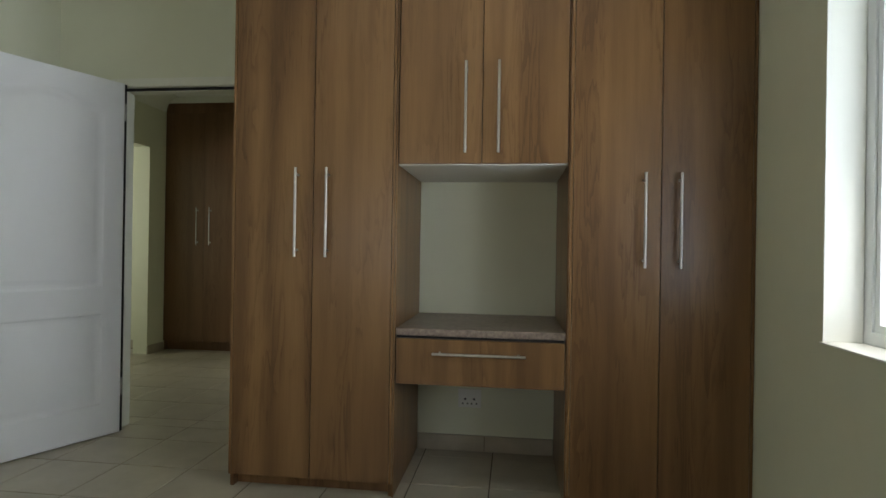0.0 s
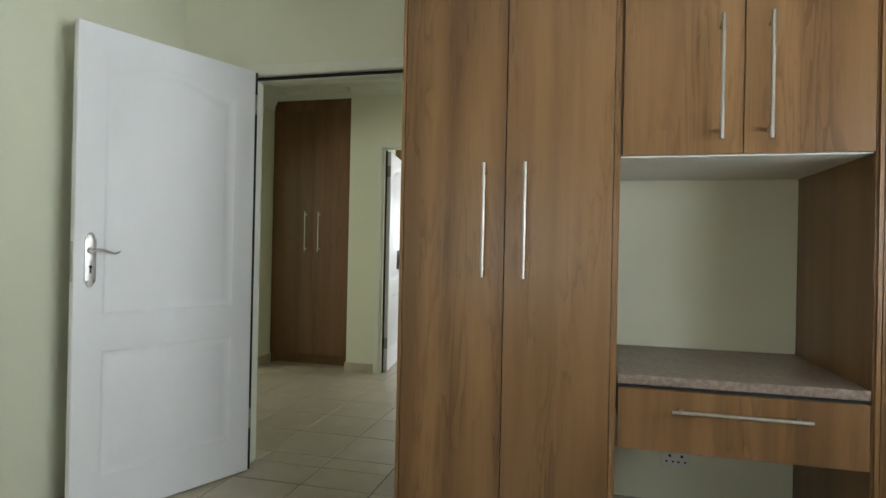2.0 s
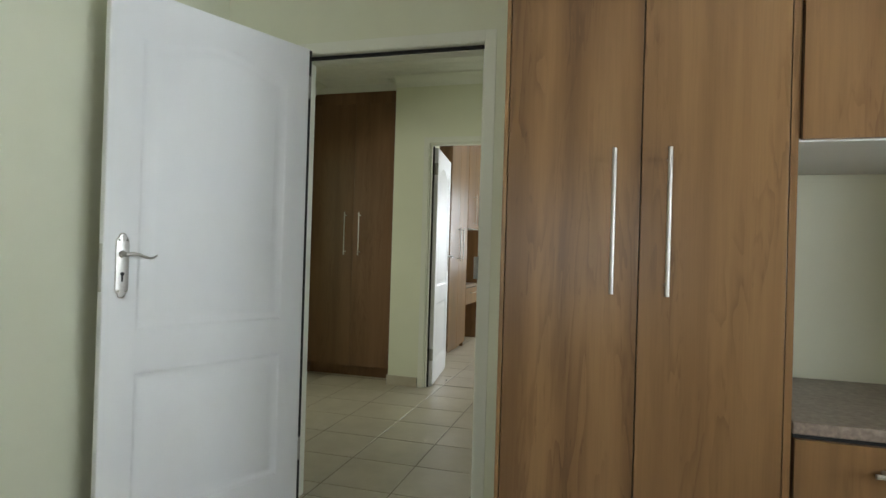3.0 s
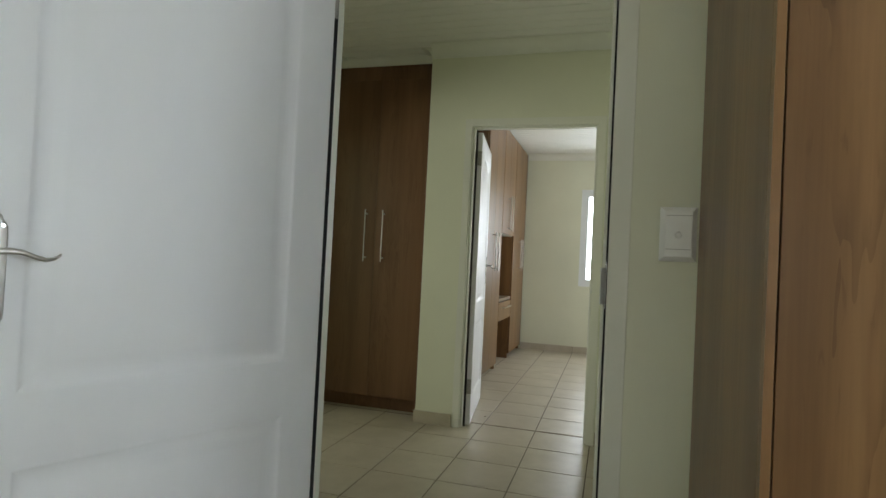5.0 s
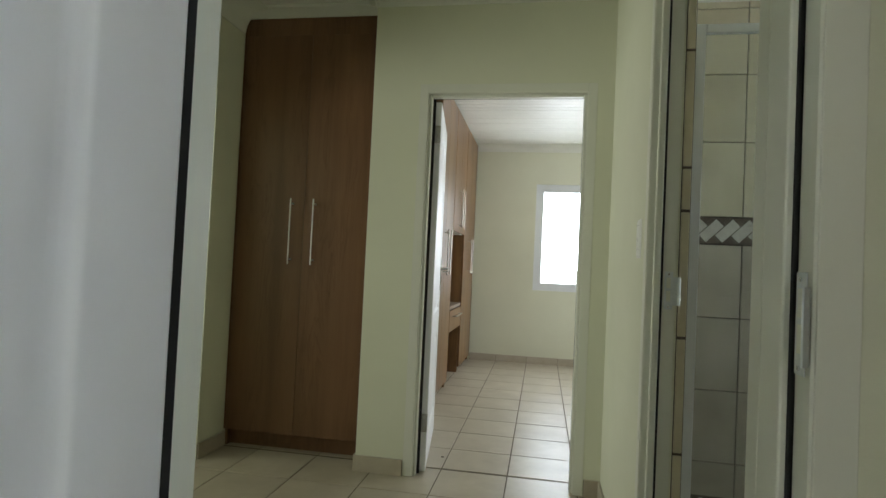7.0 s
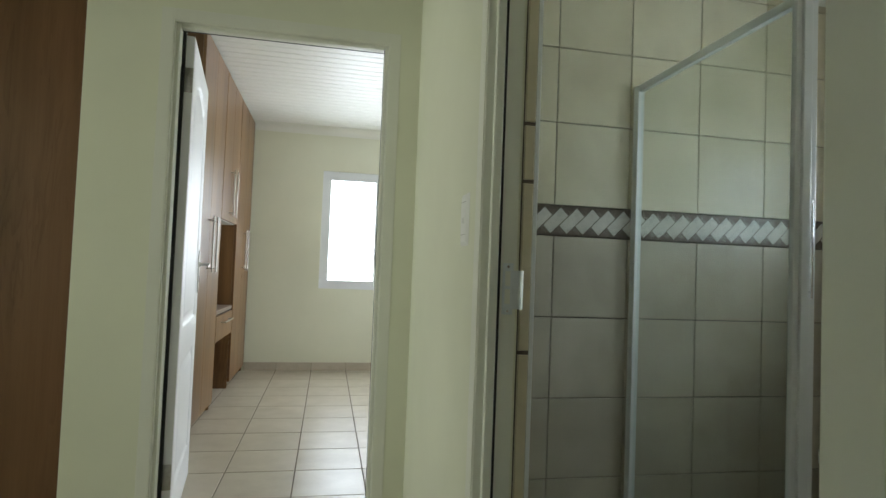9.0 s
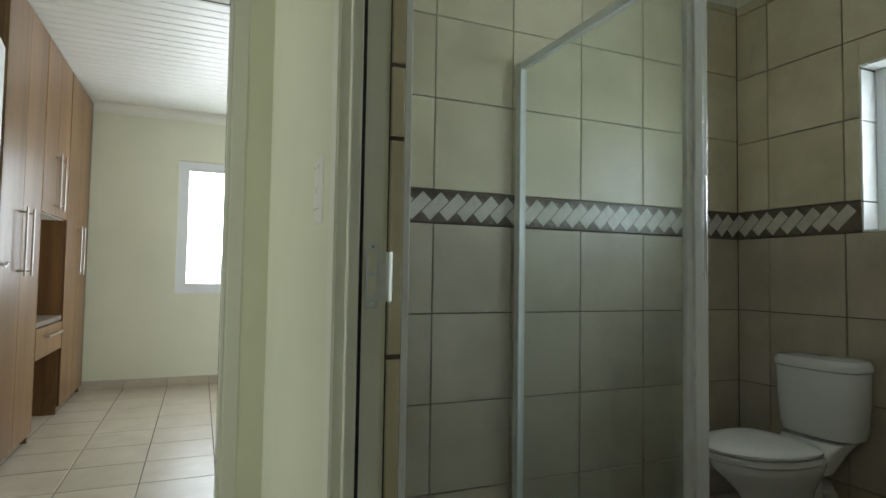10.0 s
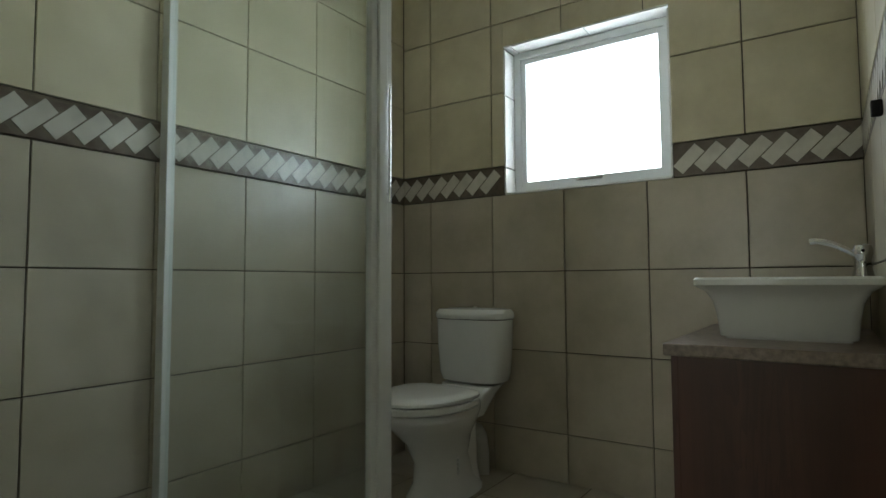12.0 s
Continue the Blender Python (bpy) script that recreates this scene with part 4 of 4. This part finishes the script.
def vanity():
    x0, x1, y0, y1, z = 0.385, BATH[1] - 0.002, BATH[2] + 0.002, 4.44, 0.72
    ob = thing("vanity_cabinet", "dark red-brown wood vanity cabinet", "cabinet")
    e = x0 + 0.035
    part("end_panel", boxes((e, e + 0.016, y0, y1 - 0.03, 0.0, z - 0.032)), RED_WOOD, ob)
    part("end_panel", boxes((x1 - 0.016, x1, y0, y1 - 0.03, 0.0, z - 0.032)), RED_WOOD, ob)
    part("shelf", boxes((e + 0.016, x1 - 0.016, y0, y1 - 0.03, 0.10, 0.118)), RED_WOOD, ob)
    part("back_panel", boxes((e + 0.016, x1 - 0.016, y0, y0 + 0.01, 0.118, z - 0.032)), RED_WOOD, ob)
    c = (e + x1) / 2
    for a, b, hxx in ((e + 0.002, c - 0.0015, c - 0.06), (c + 0.0015, x1 - 0.002, c + 0.06)):
        d = part("door", boxes((a, b, y1 - 0.0295, y1 - 0.012, 0.10, z - 0.036), bevel=0.0012), RED_WOOD, ob)
        bar_handle(d, hxx, y1 - 0.012, 0.45, 0.16, True, 1, 0.03)
    t = thing("vanity_worktop", "mottled brown laminate worktop on the vanity", "worktop")
    part("slab", boxes((x0, x1, y0, y1, z - 0.032, z), bevel=0.004), TOP, t)

    def rect(cx, cy, hx_, hy_, zz, r, n=5):
        pts = []
        for sx, sy, a0 in ((1, 1, 0), (-1, 1, 90), (-1, -1, 180), (1, -1, 270)):
            for k in range(n):
                a = radians(a0 + 90 * k / (n - 1))
                pts.append((cx + sx * (hx_ - r) + r * math.cos(a), cy + sy * (hy_ - r) + r * math.sin(a), zz))
        return pts

    b = thing("basin", "white rectangular ceramic vessel basin on the worktop", "basin")
    cx, cy = 0.80, 4.172
    bm = bmesh.new()
    rings = [rect(cx, cy, 0.185, 0.150, z, 0.02), rect(cx, cy, 0.185, 0.150, z + 0.006, 0.02), rect(cx, cy, 0.197, 0.161, z + 0.007, 0.02), rect(cx, cy, 0.200, 0.163, z + 0.012, 0.02), rect(cx, cy, 0.206, 0.168, z + 0.06, 0.025), rect(cx, cy, 0.217, 0.178, z + 0.105, 0.03), rect(cx, cy, 0.234, 0.194, z + 0.134, 0.03),
             rect(cx, cy, 0.256, 0.214, z + 0.147, 0.02), rect(cx, cy, 0.262, 0.219, z + 0.152, 0.02), rect(cx, cy, 0.262, 0.219, z + 0.167, 0.02), rect(cx, cy, 0.256, 0.213, z + 0.173, 0.02),
             rect(cx, cy, 0.195, 0.165, z + 0.170, 0.03), rect(cx, cy, 0.17, 0.14, z + 0.10, 0.04), rect(cx, cy, 0.12, 0.10, z + 0.045, 0.04)]
    loft(bm, rings)
    part("bowl", bm, CERAMIC, b, "", True)
    bm = bmesh.new()
    rod(bm, (cx, cy, z + 0.044), (cx, cy, z + 0.049), 0.03, 24)
    part("drain", bm, CHROME, b, "chrome drain", True)
    f = thing("basin_mixer", "chrome single-lever basin mixer behind the basin", "tap")
    bm = bmesh.new()
    fx_, fy = cx + 0.10, 3.984
    rings = []
    for dz, ra in ((0.172, 0.027), (0.180, 0.027), (0.195, 0.023), (0.220, 0.021), (0.236, 0.025), (0.252, 0.027), (0.266, 0.022), (0.271, 0.011)):
        rings.append([(fx_ + ra * math.cos(2 * math.pi * k / 24), fy + ra * math.sin(2 * math.pi * k / 24), z + dz) for k in range(24)])
    loft(bm, rings)
    part("body", bm, CHROME, f, "", True)
    bm = bmesh.new()
    rings = []
    for u in range(10):
        s = u / 9
        y, zz, r = fy + 0.010 + 0.112 * s, z + 0.234 + 0.050 * math.sin(s * 1.57), 0.0155 - 0.0065 * s
        rings.append([(fx_ - 0.01 * s + r * math.cos(2 * math.pi * k / 14), y + r * 0.5 * math.sin(2 * math.pi * k / 14) * (1 - s), zz + r * math.sin(2 * math.pi * k / 14)) for k in range(14)])
    loft(bm, rings)
    spout = part("spout", bm, CHROME, f, "", True)
    bm = bmesh.new()
    rod(bm, (fx_ - 0.01, fy + 0.116, z + 0.284), (fx_ - 0.01, fy + 0.131, z + 0.282), 0.0105, 16)
    part("nozzle", bm, CHROME, spout, "", True)
    bm = bmesh.new()
    rod(bm, (fx_ - 0.0262, fy, z + 0.250), (fx_ - 0.0285, fy, z + 0.250), 0.005, 14)
    part("temperature_mark", bm, BLACK_AND_SHADE, f)
    h = thing("mirror_clip", "dark metal clip on the tiled wall above the basin", "bracket", at=pose(0.40, BATH[2], 1.27))
    part("clip", boxes((-0.010, 0.010, 0.0, 0.022, -0.018, 0.018), bevel=0.003), BLACK_AND_SHADE, h)


vanity()


# ---- skirtings of cut tiles ----
PIECES = {}


def piece_mesh(name, w, h, t, mat, chamfer=0.0015):
    """A chamfered slab w by h, its face at z t, shared by size."""
    key = (name, round(w, 3), round(h, 3), round(t, 4))
    if key not in PIECES:
        bm = bmesh.new()
        c = chamfer
        lo = [bm.verts.new(p) for p in ((0, 0, 0), (w, 0, 0), (w, h, 0), (0, h, 0))]
        mi = [bm.verts.new(p) for p in ((0, 0, t - c), (w, 0, t - c), (w, h, t - c), (0, h, t - c))]
        hi = [bm.verts.new(p) for p in ((c, c, t), (w - c, c, t), (w - c, h - c, t), (c, h - c, t))]
        for a, b in ((lo, mi), (mi, hi)):
            for i in range(4):
                bm.faces.new((a[i], a[(i + 1) % 4], b[(i + 1) % 4], b[i]))
        bm.faces.new(hi)
        PIECES[key] = mesh_of(name, bm, mat)
    return PIECES[key]


def lay(parent, name, mat, w, h, t, m):
    ob = new(name, piece_mesh(name, w, h, t, mat))
    ob.parent = parent
    ob.matrix_world = m
    return ob


def skirting(name, a, b, normal, offset=0.0):
    """Beige tile skirting from a to b; normal points into the room."""
    a, b = Vector((*a, 0)), Vector((*b, 0))
    d = (b - a).normalized()
    n = Vector((*normal, 0))
    length = (b - a).length
    bed = bmesh.new()
    loft(bed, [[tuple(p + n * u + Vector((0, 0, v))) for u, v in ((0, 0), (0.004, 0), (0.004, 0.082), (0, 0.082))] for p in (a, b)])
    ob = structure(name, bed, GROUT, "beige tile skirting along the wall", "baseboard")
    z = Vector((0, 0, 1))
    s = -offset
    while s < length:
        s0, s1 = max(s, 0) + 0.0015, min(s + P, length) - 0.0015
        if s1 - s0 > 0.02:
            left = a + d * s0
            m = Matrix((d, z, n)).transposed().to_4x4()
            if m.determinant() < 0:
                left = a + d * s1
                m = Matrix((-d, z, n)).transposed().to_4x4()
            lay(ob, "skirting_tile", SKIRT, s1 - s0, 0.085, 0.011, Matrix.Translation(left + n * 0.001) @ m)
        s += P
    return ob


GX, GY = -2.005, 5.672   # a corner of the floor tiling


def off(v, g):
    return (v - g) % P


skirting("baseboard_bedroom_left", (X_LEFT, Y_BACK), (X_LEFT, Y_WALL), (1, 0))
skirting("baseboard_bedroom_door_left", (X_LEFT + 0.012, Y_WALL), (DOOR1[0] - 0.045, Y_WALL), (0, -1))
skirting("baseboard_bedroom_door_right", (DOOR1[1] + 0.045, Y_WALL), (-0.985, Y_WALL), (0, -1))
skirting("baseboard_niche", (-0.232, Y_WALL), (0.495, Y_WALL), (0, -1))
skirting("baseboard_bedroom_window", (X_RIGHT, Y_BACK), (X_RIGHT, 2.95), (-1, 0))
skirting("baseboard_passage_end_left", (-2.464, Y_PASS), (DOOR2[0] - 0.045, Y_PASS), (0, -1))
skirting("baseboard_passage_end_right", (DOOR2[1] + 0.045, Y_PASS), (X_PASS - 0.001, Y_PASS), (0, -1))
skirting("baseboard_passage_right", (X_PASS, BATH_DOOR[1] + 0.045), (X_PASS, Y_PASS - 0.013), (-1, 0))
skirting("baseboard_recess_left", (X_PASS_LEFT, 5.78), (X_PASS_LEFT, 6.05), (1, 0))
skirting("baseboard_recess_right", (-2.452, Y_PASS), (-2.452, 6.05), (-1, 0))
skirting("baseboard_lounge", (-5.9, 6.08), (X_PASS_LEFT - 0.15, 6.08), (0, -1))
skirting("baseboard_second_bedroom_far", (-2.33, Y_FAR), (X_BED2_RIGHT, Y_FAR), (0, -1), off(-2.33, GX))
skirting("baseboard_second_bedroom_right", (X_BED2_RIGHT, 6.05), (X_BED2_RIGHT, Y_FAR - 0.012), (-1, 0))


# ---- floors: slab with grout, and each tile on it ----
def tiled_floor(name, x0, x1, y0, y1, label, top=0.0, keep=None, joint=0.006):
    slab = structure(name, boxes((x0, x1, y0, y1, -0.25, top - 0.0035)), GROUT, label, "floor")
    i0, i1 = math.floor((x0 - GX) / P), math.ceil((x1 - GX) / P)
    j0, j1 = math.floor((y0 - GY) / P), math.ceil((y1 - GY) / P)
    rng = random.Random(name)
    for i in range(i0, i1):
        for j in range(j0, j1):
            a0, a1 = max(GX + i * P, x0) + joint / 2, min(GX + (i + 1) * P, x1) - joint / 2
            b0, b1 = max(GY + j * P, y0) + joint / 2, min(GY + (j + 1) * P, y1) - joint / 2
            if a1 - a0 < 0.02 or b1 - b0 < 0.02 or (keep and not keep((a0 + a1) / 2, (b0 + b1) / 2)):
                continue
            lay(slab, "tile", TILE, a1 - a0, b1 - b0, 0.008, pose(a0, b0, top - 0.008 + rng.uniform(-0.0004, 0.0002)))
    return slab


tiled_floor("floor_bedroom", X_LEFT - 0.02, X_RIGHT + 0.02, Y_BACK, 3.71, "beige ceramic tiled bedroom floor")
tiled_floor("floor_passage", -6.0, X_PASS + 0.01, 3.71, 6.05, "beige ceramic tiled passage floor")
tiled_floor("floor_cupboard", -3.48, -2.452, 6.05, 6.80, "floor under the passage cupboard")
tiled_floor("floor_second_bedroom", X_BED2_LEFT, X_BED2_RIGHT + 0.02, 6.05, Y_FAR + 0.02, "beige ceramic tiled floor of the second bedroom")
tiled_floor("floor_bathroom", X_PASS + 0.01, BATH[1] + 0.02, 3.80, BATH[3] + 0.02, "beige ceramic tiled bathroom floor")

# ---- bathroom wall tiles ----
ROWS = [(0.0, 0.213), (0.213, 0.569), (0.569, 0.931), (0.931, 1.298), (1.437, 1.795), (1.795, 2.140), (2.140, 2.485), (2.485, CEILING)]
BORDER_Z = (1.298, 1.437)


ROWS_BACK = ROWS[:4] + [(1.437, 1.815), (1.815, 2.160), (2.160, 2.50), (2.50, CEILING)]


def tile_wall(wall, u0, u1, cut, place, hole=None, joint=0.0048, rows=ROWS):
    """Tiles on a wall. place(u, z) is the pose at that spot with x along u and y up; cut: one joint; hole: (u0, u1, z0, z1)."""
    i0, i1 = math.floor((u0 - cut) / P), math.ceil((u1 - cut) / P)

    def put(a0, a1, b0, b1):
        if a1 - a0 > 0.012 and b1 - b0 > 0.012:
            upper = b0 > BORDER_Z[0]
            lay(wall, "tile", WALL_TILE if upper else LOW_TILE, a1 - a0, b1 - b0, 0.009 if upper else 0.0092, place(a0, b0))

    for i in range(i0, i1):
        a0, a1 = max(cut + i * P, u0) + joint / 2, min(cut + (i + 1) * P, u1) - joint / 2
        for z0, z1 in rows:
            b0, b1 = z0 + joint / 2, z1 - joint / 2
            if hole and a1 > hole[0] and a0 < hole[1] and b1 > hole[2] and b0 < hole[3]:
                put(a0, min(a1, hole[0]), b0, b1)
                put(max(a0, hole[1]), a1, b0, b1)
                m0, m1 = max(a0, hole[0]), min(a1, hole[1])
                put(m0, m1, b0, min(b1, hole[2]))
                put(m0, m1, max(b0, hole[3]), b1)
            else:
                put(a0, a1, b0, b1)
    spans = [(u0, u1)] if not hole else [(u0, hole[0]), (hole[1], u1)]
    for s0, s1 in spans:
        bz0, bz1 = BORDER_Z[0] + 0.003, BORDER_Z[1] - 0.003
        lay(wall, "border_strip", BORDER, s1 - s0 - 0.002, bz1 - bz0, 0.008, place(s0 + 0.001, bz0))
        pitch, b, a = P / 4.7, 0.0500, 0.1160
        h = (a + b) / math.sqrt(2)
        key = "rhomb"
        if key not in PIECES:
            bm = bmesh.new()
            k = 1 / math.sqrt(2)
            flat = [(0, 0), (a * k, a * k), (a * k - b * k, a * k + b * k), (-b * k, b * k)]
            lo = [bm.verts.new((x, y, 0)) for x, y in flat]
            hi = [bm.verts.new((x, y, 0.0028)) for x, y in flat]
            bm.faces.new(hi)
            for i in range(4):
                bm.faces.new((lo[i], lo[(i + 1) % 4], hi[(i + 1) % 4], hi[i]))
            PIECES[key] = mesh_of("border_piece", bm, RHOMB)
        in_corner = lambda v: min(abs(abs(v) - abs(w)) for w in BATH) < 1e-6
        u = s0 - 0.035 if in_corner(s0) else s0 + 0.037
        last = s1 - 0.02 if in_corner(s1) else s1 - 0.084
        while u < last:
            ob = new("border_piece", PIECES[key])
            ob.parent = wall
            ob.matrix_world = place(u, (bz0 + bz1) / 2 - h / 2) @ Matrix.Translation((0, 0, 0.0072))
            u += pitch


D = bpy.data.objects


def low_border(wall, x0, x1, y, h=0.046, pitch=0.066):
    """Brown strip with pale stone points at the foot of the shower wall."""
    lay(wall, "border_strip", BORDER, x1 - x0, h, 0.004, Matrix.Translation((x0, y, 0.001)) @ pose(0, 0, 0, 90))
    bm = bmesh.new()
    w, t = pitch * 0.46, 0.0026
    flat = [(-w, 0.004), (w, 0.004), (w * 0.25, h - 0.008), (-w * 0.25, h - 0.008)]
    lo = [bm.verts.new((px, pz, 0)) for px, pz in flat]
    hi = [bm.verts.new((px, pz, t)) for px, pz in flat]
    bm.faces.new(hi)
    for i in range(4):
        bm.faces.new((lo[i], lo[(i + 1) % 4], hi[(i + 1) % 4], hi[i]))
    me = mesh_of("border_piece", bm, RHOMB)
    for k in range(int((x1 - x0) / pitch)):
        ob = new("border_piece", me)
        ob.parent = wall
        ob.matrix_world = Matrix.Translation((x0 + pitch * (k + 0.5), y - 0.0037, 0.001)) @ pose(0, 0, 0, 90)


low_border(D["wall_bathroom_back"], BATH[0] + 0.004, -0.15, BATH[3] - 0.0005)
tile_wall(D["wall_bathroom_back"], BATH[0], BATH[1], -0.523, lambda u, z: Matrix.Translation((u, BATH[3] + 0.009, z)) @ pose(0, 0, 0, 90), rows=ROWS_BACK)
side = Matrix(((0, 0, -1), (-1, 0, 0), (0, 1, 0))).to_4x4()
tile_wall(D["wall_bathroom_window"], -BATH[3], -BATH[2], -5.768, lambda u, z: Matrix.Translation((BATH[1] + 0.009, -u, z)) @ side, (-BW[1], -BW[0], BW[2], BW[3]))
front = Matrix(((-1, 0, 0), (0, 0, 1), (0, 1, 0))).to_4x4()
tile_wall(D["wall_bathroom_vanity"], -BATH[1], -BATH[0], -BATH[1], lambda u, z: Matrix.Translation((-u, BATH[2] - 0.009, z)) @ front)
inner = Matrix(((0, 0, 1), (1, 0, 0), (0, 1, 0))).to_4x4()
tile_wall(D["wall_bathroom_door"], BATH_DOOR[1] + 0.014, BATH[3], 5.218, lambda u, z: Matrix.Translation((BATH[0] - 0.010, u, z)) @ inner)
structure("bathroom_inner_wall_bed", boxes((BATH[0] - 0.012, BATH[0] - 0.0105, BATH_DOOR[1] + 0.013, BATH[3], 0, CEILING)), WALL_GROUT, "tile bed on the inner bathroom wall", "wall")

# tiled reveals: bathroom doorway and window
rev = structure("doorway_reveal_bed", boxes((X_PASS + 0.0985, BATH[0] + 0.004, BATH_DOOR[1] - 0.002, BATH_DOOR[1] + 0.0125, 0, BATH_DOOR[2])), WALL_GROUT, "tiled reveal of the bathroom doorway", "wall")
for z0, z1 in ((0.0, 0.205), (0.205, 0.57), (0.57, 0.936), (0.936, 1.341), (1.341, 1.48), (1.48, 1.86), (1.86, 2.03)):
    lay(rev, "tile", WALL_TILE, BATH[0] - X_PASS - 0.100, z1 - z0 - 0.010, 0.008, Matrix.Translation((X_PASS + 0.101, BATH_DOOR[1] - 0.002, z0 + 0.005)) @ pose(0, 0, 0, 90))
tw = D["wall_bathroom_window"]
q = 0.10
for u0 in (BW[0] + 0.004, BW[0] + 0.004 + P, BW[0] + 0.004 + 2 * P):
    w = min(P - 0.006, BW[1] - 0.004 - u0)
    if w > 0.02:
        lay(tw, "reveal_tile", REVEAL_TILE, q, w, 0.008, Matrix.Translation((BATH[1] + 0.004, u0, BW[2] + 0.0005)))
        lay(tw, "reveal_tile", REVEAL_TILE, q, w, 0.008, Matrix.Translation((BATH[1] + 0.004, u0 + w, BW[3] - 0.0005)) @ pose(0, 0, 0, 180))
for z0, h in ((BW[2] + 0.010, 0.12), (BW[2] + 0.136, P - 0.02), (BW[2] + 0.486, 0.22)):
    lay(tw, "reveal_tile", REVEAL_TILE, q, h, 0.008, Matrix.Translation((BATH[1] + 0.004, BW[1] - 0.0005, z0)) @ pose(0, 0, 0, 90))
    lay(tw, "reveal_tile", REVEAL_TILE, q, h, 0.008, Matrix.Translation((BATH[1] + 0.004 + q, BW[0] + 0.0005, z0)) @ pose(0, 0, 0, 90, 0, 180))
